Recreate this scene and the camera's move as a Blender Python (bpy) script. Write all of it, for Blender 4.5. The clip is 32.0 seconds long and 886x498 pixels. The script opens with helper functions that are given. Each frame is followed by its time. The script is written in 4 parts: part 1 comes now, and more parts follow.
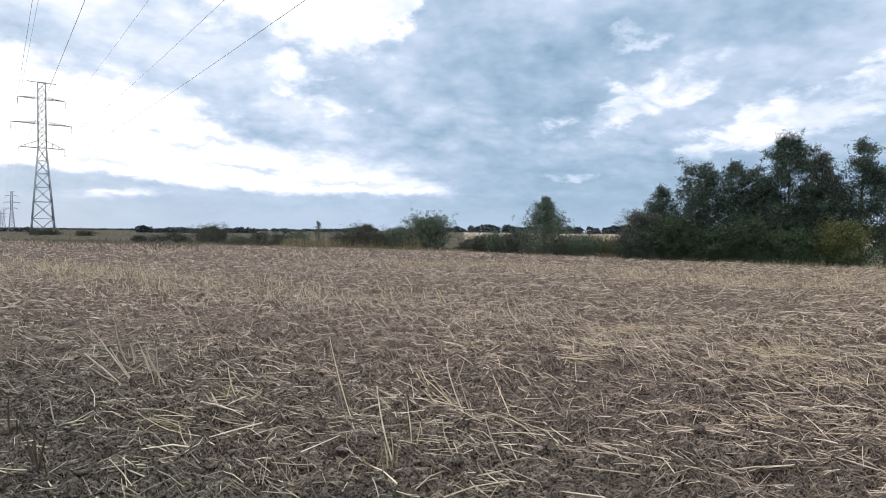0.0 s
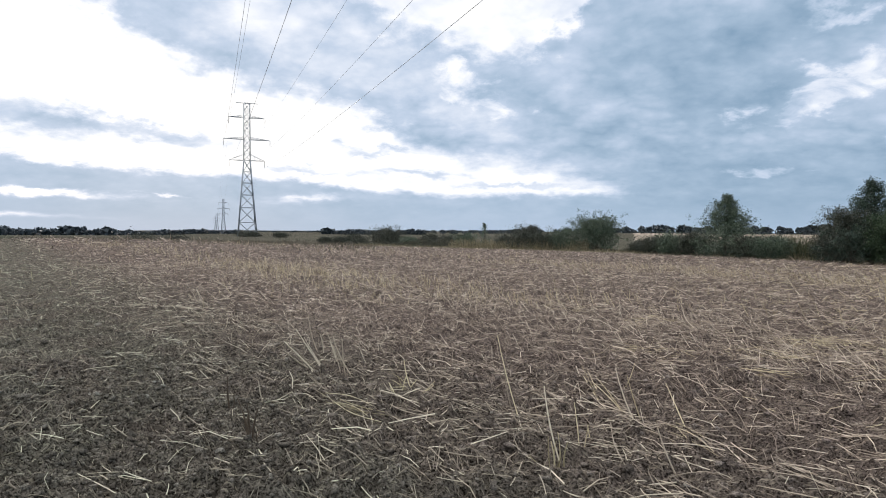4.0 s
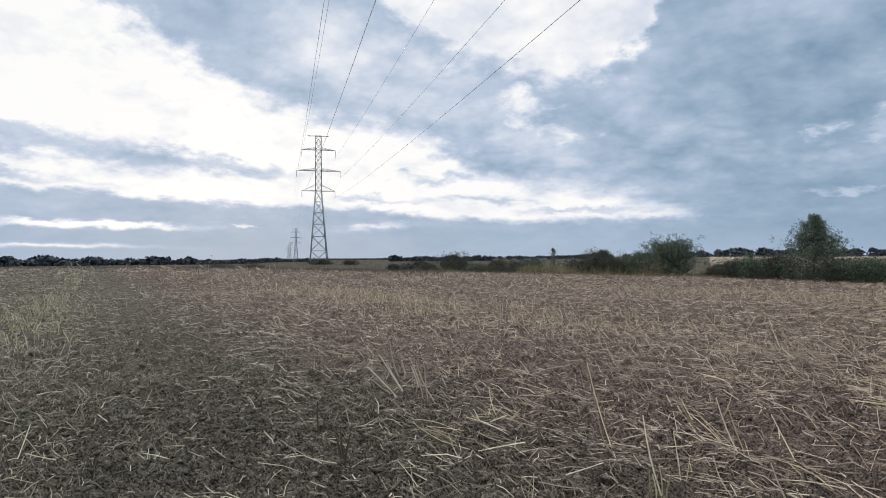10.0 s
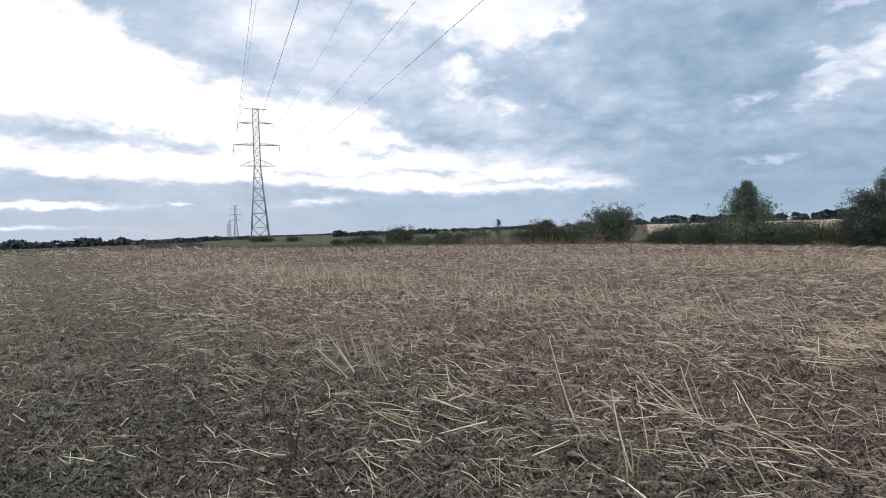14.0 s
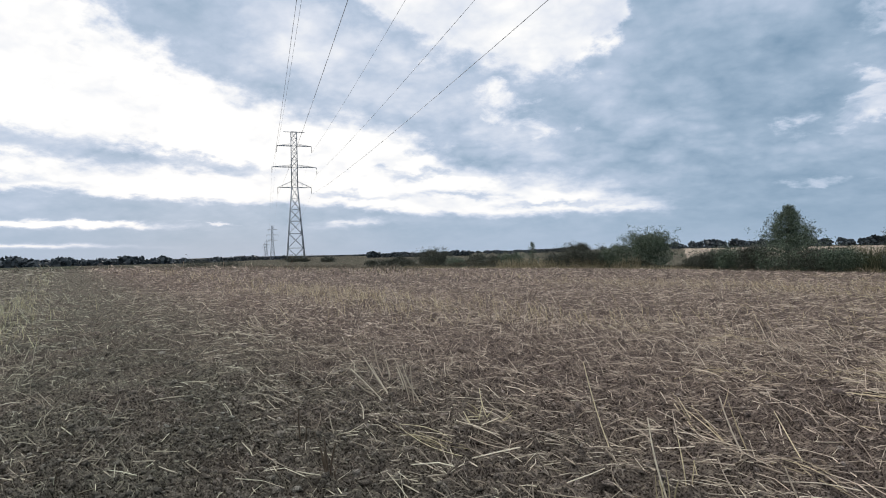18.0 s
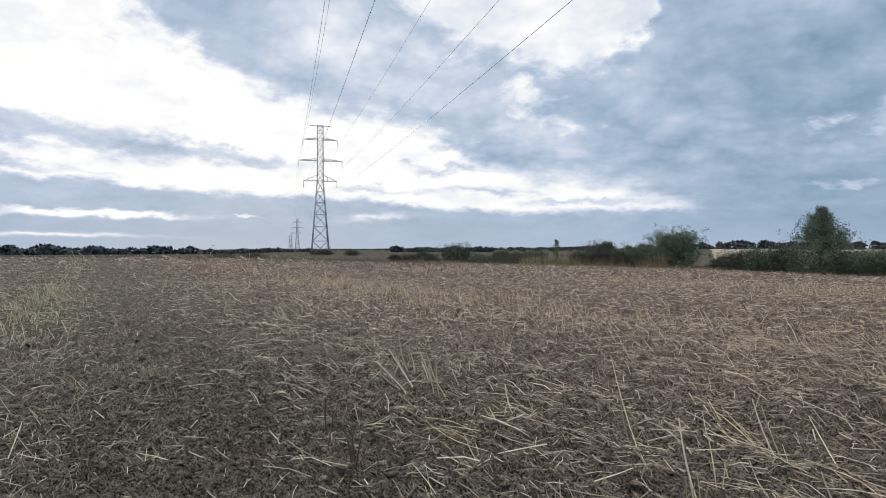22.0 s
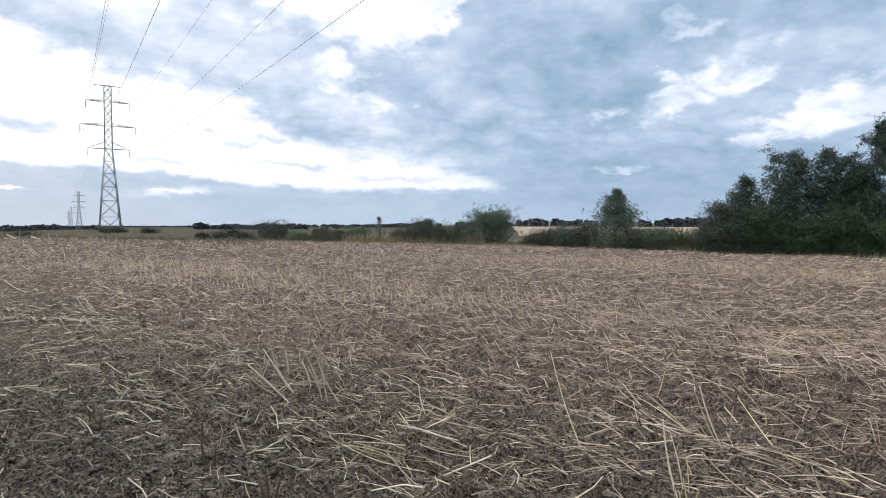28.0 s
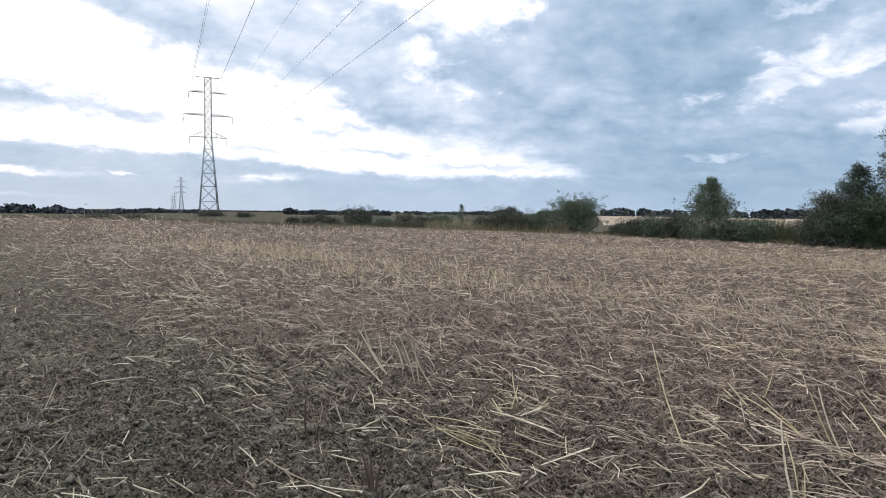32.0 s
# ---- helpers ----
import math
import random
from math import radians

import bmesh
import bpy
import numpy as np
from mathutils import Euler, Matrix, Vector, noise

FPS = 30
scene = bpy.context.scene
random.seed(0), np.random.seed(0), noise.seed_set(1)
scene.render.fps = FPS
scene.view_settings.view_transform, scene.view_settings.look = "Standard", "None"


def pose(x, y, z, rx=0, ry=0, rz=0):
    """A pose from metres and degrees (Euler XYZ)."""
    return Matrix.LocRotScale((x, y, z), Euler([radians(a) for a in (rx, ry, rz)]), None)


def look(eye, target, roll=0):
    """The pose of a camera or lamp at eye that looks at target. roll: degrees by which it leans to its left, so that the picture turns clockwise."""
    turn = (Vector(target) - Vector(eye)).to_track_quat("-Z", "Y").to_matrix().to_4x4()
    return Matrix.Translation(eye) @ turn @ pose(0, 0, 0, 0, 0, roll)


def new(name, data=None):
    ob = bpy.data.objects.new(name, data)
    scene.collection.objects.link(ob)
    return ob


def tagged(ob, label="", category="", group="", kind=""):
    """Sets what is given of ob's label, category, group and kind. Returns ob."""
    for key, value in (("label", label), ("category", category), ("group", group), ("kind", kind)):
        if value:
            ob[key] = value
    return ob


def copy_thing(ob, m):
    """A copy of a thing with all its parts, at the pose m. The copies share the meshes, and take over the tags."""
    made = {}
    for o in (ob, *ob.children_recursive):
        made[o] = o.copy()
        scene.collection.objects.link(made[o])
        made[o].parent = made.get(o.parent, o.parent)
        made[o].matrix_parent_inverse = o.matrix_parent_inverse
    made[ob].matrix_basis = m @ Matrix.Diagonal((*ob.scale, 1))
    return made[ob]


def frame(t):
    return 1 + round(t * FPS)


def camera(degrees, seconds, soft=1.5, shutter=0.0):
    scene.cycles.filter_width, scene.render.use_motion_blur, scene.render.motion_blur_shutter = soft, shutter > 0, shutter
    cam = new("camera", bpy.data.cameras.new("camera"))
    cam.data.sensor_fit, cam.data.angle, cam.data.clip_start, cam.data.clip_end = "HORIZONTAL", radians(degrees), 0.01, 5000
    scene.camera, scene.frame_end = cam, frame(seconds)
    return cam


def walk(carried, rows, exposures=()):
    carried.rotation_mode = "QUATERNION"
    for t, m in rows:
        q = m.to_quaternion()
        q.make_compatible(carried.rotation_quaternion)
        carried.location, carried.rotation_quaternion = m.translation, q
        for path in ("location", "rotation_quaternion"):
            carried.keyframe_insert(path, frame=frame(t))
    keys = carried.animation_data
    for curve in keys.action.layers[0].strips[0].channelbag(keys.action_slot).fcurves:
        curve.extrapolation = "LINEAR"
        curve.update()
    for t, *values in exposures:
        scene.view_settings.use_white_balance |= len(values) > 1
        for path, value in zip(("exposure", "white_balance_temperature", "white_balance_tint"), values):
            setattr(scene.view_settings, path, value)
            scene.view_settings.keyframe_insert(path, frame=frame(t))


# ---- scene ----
cam = camera(72.41, 32.0, soft=1.0)
PATH = [
    (0.0, pose(0.001, 0.000, 1.561, 88.31, -0.59, -0.00)),
    (0.2, pose(0.006, -0.020, 1.556, 88.59, -0.16, 3.80)),
    (0.5, pose(-0.018, -0.036, 1.554, 88.06, -0.27, 7.86)),
    (1.0, pose(-0.022, -0.049, 1.551, 87.76, -0.52, 11.43)),
    (1.5, pose(-0.028, -0.059, 1.557, 87.29, -0.31, 13.42)),
    (2.0, pose(-0.035, -0.085, 1.562, 88.07, -0.11, 14.82)),
    (2.5, pose(-0.051, -0.098, 1.564, 88.74, -0.32, 16.71)),
    (4.5, pose(-0.001, -0.090, 1.567, 88.20, -0.51, 13.92)),
    (5.0, pose(-0.004, -0.072, 1.565, 88.72, -0.43, 10.83)),
    (5.5, pose(0.018, -0.042, 1.564, 88.03, 0.05, 6.75)),
    (6.0, pose(0.019, -0.015, 1.574, 89.50, 0.46, 1.21)),
    (6.2, pose(0.033, -0.010, 1.564, 90.09, 0.45, -0.51)),
    (6.3, pose(0.029, -0.019, 1.562, 89.09, 0.32, -1.90)),
    (6.5, pose(0.034, -0.016, 1.558, 88.64, -0.28, -4.26)),
    (6.8, pose(0.047, 0.005, 1.554, 87.85, -0.53, -4.53)),
    (7.0, pose(-0.002, -0.030, 1.558, 87.79, -0.75, -3.60)),
    (7.5, pose(-0.019, -0.054, 1.556, 87.95, -0.80, 0.77)),
    (8.0, pose(-0.046, -0.064, 1.549, 86.59, -1.14, 6.16)),
    (8.2, pose(-0.045, -0.056, 1.547, 87.10, -0.56, 9.32)),
    (8.5, pose(-0.089, -0.104, 1.545, 87.81, 0.26, 13.56)),
    (9.0, pose(-0.140, -0.133, 1.551, 88.74, 1.09, 17.23)),
    (9.2, pose(-0.135, -0.140, 1.553, 89.72, 1.17, 18.22)),
    (9.5, pose(-0.153, -0.142, 1.556, 90.53, 1.18, 18.67)),
    (10.0, pose(-0.172, -0.134, 1.556, 90.78, 0.31, 21.77)),
    (10.5, pose(-0.192, -0.061, 1.548, 89.67, 1.26, 23.09)),
    (10.8, pose(-0.216, 0.031, 1.536, 87.66, 1.03, 23.49)),
    (11.0, pose(-0.252, 0.077, 1.527, 86.42, 0.99, 23.93)),
    (11.5, pose(-0.276, 0.164, 1.528, 85.54, 1.70, 23.10)),
    (11.7, pose(-0.289, 0.160, 1.536, 87.00, 0.97, 21.91)),
    (11.8, pose(-0.286, 0.157, 1.531, 87.36, 1.02, 21.74)),
    (12.0, pose(-0.301, 0.173, 1.529, 87.55, 1.50, 19.72)),
    (12.2, pose(-0.310, 0.201, 1.534, 87.41, 0.87, 17.74)),
    (12.5, pose(-0.330, 0.175, 1.539, 89.65, 1.57, 15.17)),
    (13.0, pose(-0.357, 0.163, 1.543, 89.99, 1.91, 14.74)),
    (13.5, pose(-0.363, 0.150, 1.538, 89.40, 1.28, 15.28)),
    (14.0, pose(-0.350, 0.164, 1.543, 88.16, 1.73, 16.57)),
    (14.5, pose(-0.347, 0.182, 1.539, 88.38, 1.19, 13.95)),
    (16.5, pose(-0.338, 0.109, 1.552, 89.36, 0.31, 16.14)),
    (17.0, pose(-0.341, 0.089, 1.550, 90.08, -0.12, 20.63)),
    (17.5, pose(-0.343, 0.086, 1.559, 90.30, 1.26, 22.23)),
    (18.0, pose(-0.347, 0.106, 1.561, 90.31, 1.13, 19.71)),
    (18.5, pose(-0.348, 0.120, 1.563, 90.56, 0.51, 15.76)),
    (19.0, pose(-0.354, 0.145, 1.556, 89.94, 0.52, 12.88)),
    (19.5, pose(-0.358, 0.128, 1.559, 89.87, 1.00, 13.90)),
    (20.0, pose(-0.371, 0.113, 1.559, 90.11, 0.38, 17.24)),
    (20.5, pose(-0.388, 0.094, 1.556, 89.66, 0.35, 21.74)),
    (21.0, pose(-0.385, 0.083, 1.555, 90.13, 0.55, 24.09)),
    (21.5, pose(-0.404, 0.103, 1.554, 90.43, 0.08, 22.53)),
    (22.0, pose(-0.399, 0.106, 1.547, 89.92, 0.01, 21.89)),
    (22.5, pose(-0.397, 0.109, 1.548, 88.84, -0.61, 20.97)),
    (22.8, pose(-0.403, 0.117, 1.544, 88.16, -0.23, 20.67)),
    (23.0, pose(-0.404, 0.105, 1.537, 88.70, 0.44, 20.19)),
    (23.1, pose(-1.380, 0.724, 1.559, 88.43, -0.90, 18.33)),
    (23.5, pose(-1.388, 0.733, 1.559, 88.09, -0.77, 16.93)),
    (24.0, pose(-1.387, 0.749, 1.561, 88.61, -0.38, 14.38)),
    (24.5, pose(-1.385, 0.758, 1.564, 88.86, -0.14, 12.53)),
    (25.0, pose(-1.386, 0.767, 1.561, 89.58, -0.42, 10.56)),
    (25.5, pose(-1.386, 0.777, 1.557, 89.83, -0.30, 8.32)),
    (26.0, pose(-1.370, 0.776, 1.556, 89.95, -0.17, 7.99)),
    (26.5, pose(-1.356, 0.777, 1.556, 89.62, -0.01, 6.69)),
    (28.5, pose(-1.409, 0.744, 1.553, 87.55, -0.12, 4.31)),
    (29.0, pose(-1.436, 0.728, 1.558, 88.11, 0.19, 6.99)),
    (29.5, pose(-1.450, 0.724, 1.557, 88.99, 0.14, 8.17)),
    (30.0, pose(-1.432, 0.736, 1.545, 88.85, -0.26, 7.36)),
    (30.5, pose(-1.464, 0.751, 1.545, 88.93, -0.36, 6.33)),
    (31.0, pose(-1.504, 0.761, 1.540, 87.78, -1.11, 7.95)),
    (31.5, pose(-1.518, 0.745, 1.535, 87.68, -1.03, 9.81)),
    (32.0, pose(-1.511, 0.768, 1.540, 86.56, -0.83, 12.05)),
]
# the camera brightens its picture as it turns from the bright west to the darker copse, and down from the sky
EXPOSURES = [(t, 0.012 * (12 - math.degrees(m.to_euler().z)) - 0.05 * (math.degrees(m.to_euler().x) - 88.3)) for t, m in PATH]
walk(cam, PATH, EXPOSURES)

# ---- light: overcast evening sky, brightest low in the west ----
world = bpy.data.worlds.new("evening_sky")
scene.world = world
world.use_nodes = True
wn, wl = world.node_tree.nodes, world.node_tree.links
wn.clear()


def wmath(op, a, b=None, c=None, clamp=False):
    n = wn.new("ShaderNodeMath")
    n.operation, n.use_clamp = op, clamp
    for i, v in enumerate((a, b, c)):
        if v is None:
            continue
        if isinstance(v, (int, float)):
            n.inputs[i].default_value = v
        else:
            wl.new(v, n.inputs[i])
    return n.outputs[0]


def wnoise(vec, scale, detail, rough=0.55, distort=0.0):
    n = wn.new("ShaderNodeTexNoise")
    n.inputs["Scale"].default_value, n.inputs["Detail"].default_value = scale, detail
    n.inputs["Roughness"].default_value, n.inputs["Distortion"].default_value = rough, distort
    wl.new(vec, n.inputs["Vector"])
    return n.outputs["Fac"]


def wvec(x, y, z):
    n = wn.new("ShaderNodeCombineXYZ")
    for i, v in enumerate((x, y, z)):
        if isinstance(v, (int, float)):
            n.inputs[i].default_value = v
        else:
            wl.new(v, n.inputs[i])
    return n.outputs[0]


coord = wn.new("ShaderNodeTexCoord")
sep = wn.new("ShaderNodeSeparateXYZ")
wl.new(coord.outputs["Generated"], sep.inputs[0])
dx, dy, dz = sep.outputs
azimuth = wmath("MULTIPLY", wmath("ARCTAN2", dx, dy), 57.2958)
elevation = wmath("MULTIPLY", wmath("ARCSINE", dz), 57.2958)
# the cloud deck seen in perspective: it flattens towards the horizon
high = wmath("ADD", wmath("MAXIMUM", dz, 0.0), 0.34)
deck = wvec(wmath("DIVIDE", dx, high), wmath("DIVIDE", dy, high), 0.0)
swirl_a = wmath("SUBTRACT", wnoise(deck, 1.6, 3), 0.5)
swirl_b = wmath("SUBTRACT", wnoise(wvec(wmath("DIVIDE", dy, high), wmath("DIVIDE", dx, high), 3.7), 2.0, 3), 0.5)
rag_a = wmath("SUBTRACT", wnoise(deck, 8.0, 6, 0.6), 0.5)
rag_b = wmath("SUBTRACT", wnoise(wvec(wmath("DIVIDE", dy, high), wmath("DIVIDE", dx, high), 1.3), 9.0, 6, 0.6), 0.5)
wob_az = wmath("ADD", azimuth, wmath("ADD", wmath("MULTIPLY", swirl_a, 9.0), wmath("MULTIPLY", rag_a, 11.0)))
flat = wmath("MULTIPLY", wmath("ADD", elevation, 0.5), 0.055, clamp=True)
wob_el = wmath("ADD", elevation, wmath("MULTIPLY", wmath("ADD", wmath("MULTIPLY", swirl_b, 5.0), wmath("MULTIPLY", rag_b, 8.0)), flat))


def bank(az, el, half_az, half_el, tilt, gain, sharp=1.0):
    """One soft-edged bank of cloud or gap of light: centre, half widths and tilt in degrees."""
    c, s = math.cos(radians(tilt)), math.sin(radians(tilt))
    a = wmath("SUBTRACT", wob_az, az)
    e = wmath("SUBTRACT", wob_el, el)
    u = wmath("MULTIPLY", wmath("ADD", wmath("MULTIPLY", a, c), wmath("MULTIPLY", e, s)), 1 / half_az)
    v = wmath("MULTIPLY", wmath("SUBTRACT", wmath("MULTIPLY", e, c), wmath("MULTIPLY", a, s)), 1 / half_el)
    d = wmath("POWER", wmath("ADD", wmath("MULTIPLY", u, u), wmath("MULTIPLY", v, v)), sharp)
    return wmath("MULTIPLY", wmath("EXPONENT", wmath("MULTIPLY", d, -1.0)), gain)


def outline(points):
    """A cloud edge: its elevation (degrees) along the azimuth."""
    r = wn.new("ShaderNodeValToRGB")
    wl.new(wmath("MULTIPLY", wmath("ADD", near_az, 80.0), 1 / 100, clamp=True), r.inputs[0])
    el = r.color_ramp.elements
    for s, (az, e) in ((el[0], points[0]), (el[1], points[-1])):
        s.position, s.color = (az + 80) / 100, (e / 40, e / 40, e / 40, 1)
    for az, e in points[1:-1]:
        el.new((az + 80) / 100).color = (e / 40, e / 40, e / 40, 1)
    return wmath("MULTIPLY", r.outputs[0], 40.0)


def above(edge, soft):
    n = wn.new("ShaderNodeMapRange")
    n.interpolation_type = "SMOOTHSTEP"
    n.inputs["From Min"].default_value, n.inputs["From Max"].default_value = -soft, soft
    wl.new(wmath("SUBTRACT", wob_el, edge), n.inputs["Value"])
    return n.outputs["Result"]


# the wide bright opening in the west, tapering towards the hedgerow
near_az = wmath("ADD", azimuth, wmath("ADD", wmath("MULTIPLY", swirl_a, 4.0), wmath("MULTIPLY", rag_a, 8.0)))
roof = outline([(-78, 27), (-60, 23), (-52.5, 20.2), (-47, 18), (-40, 15.6), (-34, 13.3), (-27, 12.2), (-22, 11), (-19.6, 8.8), (-14, 6.6), (-8, 6.2), (-2.5, 4.8), (1, 3.4), (3, 2.6)])
sill = outline([(-78, 6.4), (-51, 5.5), (-43, 5.05), (-33, 4.65), (-28, 4.36), (-23, 3.9), (-14, 3.5), (-8, 3.4), (-2.8, 3.3), (1, 3.4), (3, 3.6)])
opening = wmath("MULTIPLY", above(sill, 0.42), wmath("SUBTRACT", 1.0, above(roof, 1.5)))
# a second, high opening above the grey band
gap_edge = outline([(-78, 40), (-40, 36), (-30, 25), (-26, 21.5), (-21, 18.5), (-16, 17), (-10, 15.8), (-6.5, 16.3), (-4, 19), (-1.5, 23), (2, 30), (10, 38)])
BANKS = [
    wmath("MULTIPLY", opening, 0.62),
    bank(-57, 9.3, 17, 1.15, -5, -0.52, 1.6),    # grey wedge across it
    bank(-42, 8.5, 7, 0.75, -10, -0.36, 1.4),
    bank(-34, 19, 8, 4.5, -15, 0.17, 1.3),
    bank(-14, 11.6, 5, 2.4, -35, 0.20, 1.3),
    bank(-61, 6.9, 9, 0.4, -4, -0.40, 1.4),
    bank(-22, 7.4, 3.5, 0.35, -3, -0.42),
    bank(-17, 5.3, 4, 0.3, -3, -0.42),
    bank(-9, 4.2, 6, 0.25, -2, -0.38),
    bank(-27, 5.3, 4, 0.22, -2, -0.34),
    bank(-28, 5.6, 5, 0.2, -2, -0.22),
    bank(-52, 2.8, 8.5, 0.36, -1, 0.75, 1.6),
    bank(-55, 1.1, 6, 0.16, -1, 0.55),
    bank(-40, 2.95, 1.6, 0.12, -4, 0.5),
    bank(-27.5, 2.8, 4, 0.28, 3, 0.45),
    bank(-28, 17.5, 12, 3.4, -20, 0.20, 1.4),   # thin mottled deck above
    wmath("MULTIPLY", above(gap_edge, 1.3), 0.50),
    bank(5, 13.0, 9, 6.0, -20, -0.16, 1.6),      # heavy blue-grey mass
    bank(22, 18.0, 14, 3.4, 14, -0.16, 1.4),
    bank(17, 3.6, 20, 4.0, 0, -0.20, 1.6),
    bank(40, 5.6, 9, 2.2, 10, -0.20, 1.4),
    bank(-34, 1.6, 34, 2.6, 0, -0.07, 1.6),
]
# ragged sunlit puffs: soft patches torn by fine noise, with crisp edges
PUFFS = [
    bank(-12.5, 12.8, 5.5, 1.5, -32, 0.95),
    bank(14, 10.0, 4.5, 1.3, 20, 0.95),
    bank(20, 12.2, 7.0, 2.0, 16, 0.95),
    bank(16.5, 16.2, 3.5, 1.1, 10, 0.85),
    bank(26, 8.6, 6, 1.4, 18, 0.95),
    bank(33, 10.4, 7, 2.0, 16, 1.0),
    bank(42, 12.5, 9, 3.0, 10, 1.0),
    bank(11.3, 5.0, 3.6, 0.4, 2, 0.9),
]
patch = PUFFS[0]
for b in PUFFS[1:]:
    patch = wmath("ADD", patch, b)
tear = wmath("MULTIPLY", wmath("SUBTRACT", wnoise(deck, 7.5, 7, 0.6, 0.5), 0.5), 3.0)
crisp = wn.new("ShaderNodeMapRange")
crisp.interpolation_type = "SMOOTHSTEP"
crisp.inputs["From Min"].default_value, crisp.inputs["From Max"].default_value = 0.36, 1.25
wl.new(wmath("ADD", wmath("MINIMUM", patch, 1.0), wmath("MULTIPLY", tear, wmath("MINIMUM", wmath("MULTIPLY", patch, 2.0), 1.0))), crisp.inputs["Value"])
BANKS.append(wmath("MULTIPLY", crisp.outputs["Result"], 0.37))
calm = wmath("MULTIPLY", wmath("ADD", elevation, 0.5), 0.12, clamp=True)  # few clouds show low over the horizon
cover = wmath("ADD", 0.41, wmath("MULTIPLY", wmath("MULTIPLY", wmath("SUBTRACT", wnoise(deck, 4.2, 7, 0.56), 0.5), 0.9), calm))
for b in BANKS:
    cover = wmath("ADD", cover, b)
fine = wnoise(deck, 11.0, 6, 0.55)
# heaped lumps of cloud with darker creases between them
for size_, gain_ in ((4.6, 0.70), (13.0, 0.36)):
    lump = wmath("ABSOLUTE", wmath("SUBTRACT", wnoise(deck, size_, 2.5, 0.5), 0.5))
    cover = wmath("ADD", cover, wmath("MULTIPLY", wmath("SUBTRACT", lump, 0.075), wmath("MULTIPLY", calm, gain_)))
cover = wmath("ADD", cover, wmath("MULTIPLY", wmath("MULTIPLY", wmath("SUBTRACT", fine, 0.5), 0.18), calm), clamp=True)
ramp = wn.new("ShaderNodeValToRGB")
wl.new(cover, ramp.inputs[0])
stops = ramp.color_ramp.elements
stops[0].position, stops[0].color = 0.0, (0.23, 0.36, 0.51, 1)
stops[1].position, stops[1].color = 1.0, (1.16, 1.155, 1.15, 1)
for at, col in ((0.28, (0.395, 0.525, 0.685, 1)), (0.5, (0.565, 0.672, 0.84, 1)), (0.72, (0.80, 0.863, 0.985, 1))):
    e = stops.new(at)
    e.color = col
sky = wn.new("ShaderNodeTexSky")
sky.sky_type, sky.sun_disc = "NISHITA", False
sky.sun_elevation, sky.sun_rotation = radians(11), radians(-40)
clear = wn.new("ShaderNodeVectorMath")
clear.operation = "SCALE"
wl.new(sky.outputs[0], clear.inputs[0])
clear.inputs["Scale"].default_value = 0.10
mix = wn.new("ShaderNodeMix")
mix.data_type = "RGBA"
mix.inputs["Factor"].default_value = 0.985
wl.new(clear.outputs[0], mix.inputs["A"])
wl.new(ramp.outputs[0], mix.inputs["B"])
back = wn.new("ShaderNodeBackground")
# an overcast dome is about three times as bright overhead as at the horizon
lift = wmath("ADD", 1.0, wmath("MULTIPLY", wmath("POWER", wmath("MULTIPLY", wmath("SUBTRACT", elevation, 24.0), 1 / 50, clamp=True), 1.2), 2.35))
wl.new(lift, back.inputs["Strength"])
# overhead the deck is plain neutral grey
grey = wn.new("ShaderNodeMix")
grey.data_type = "RGBA"
wl.new(wmath("MULTIPLY", wmath("SUBTRACT", elevation, 24.0), 1 / 25, clamp=True), grey.inputs["Factor"])
wl.new(mix.outputs["Result"], grey.inputs["A"])
grey.inputs["B"].default_value = (0.70, 0.685, 0.685, 1)
wl.new(grey.outputs["Result"], back.inputs["Color"])
wo = wn.new("ShaderNodeOutputWorld")
wl.new(back.outputs[0], wo.inputs[0])
world.cycles.sampling_method = "MANUAL"
world.cycles.sample_map_resolution = 512

sun_data = bpy.data.lights.new("veiled_sun", "SUN")
sun_data.energy, sun_data.angle, sun_data.color = 1.4, radians(16), (1.0, 0.95, 0.88)
sun = new("veiled_sun", sun_data)
SUN_AZ, SUN_EL = -42, 20
sun.matrix_world = look((0, 0, 60), (-100 * math.sin(radians(SUN_AZ)) * math.cos(radians(SUN_EL)), -100 * math.cos(radians(SUN_AZ)) * math.cos(radians(SUN_EL)), 60 - 100 * math.sin(radians(SUN_EL))))


# ---- materials ----
def material(name, rough=0.9, metal=0.0, spec=0.3):
    m = bpy.data.materials.new(name)
    m.use_nodes = True
    b = m.node_tree.nodes["Principled BSDF"]
    b.inputs["Roughness"].default_value, b.inputs["Metallic"].default_value = rough, metal
    b.inputs["Specular IOR Level"].default_value = spec
    return m, m.node_tree.nodes, m.node_tree.links, b


def ramp_node(nodes, links, fac, cols):
    r = nodes.new("ShaderNodeValToRGB")
    links.new(fac, r.inputs[0])
    el = r.color_ramp.elements
    el[0].position, el[0].color = cols[0][0], (*cols[0][1], 1)
    el[1].position, el[1].color = cols[-1][0], (*cols[-1][1], 1)
    for p, c in cols[1:-1]:
        el.new(p).color = (*c, 1)
    return r.outputs[0]


def noise_node(nodes, links, scale, detail=6, rough=0.6, coords="Object"):
    tc = nodes.new("ShaderNodeTexCoord")
    n = nodes.new("ShaderNodeTexNoise")
    n.inputs["Scale"].default_value, n.inputs["Detail"].default_value, n.inputs["Roughness"].default_value = scale, detail, rough
    links.new(tc.outputs[coords], n.inputs["Vector"])
    return n.outputs["Fac"]


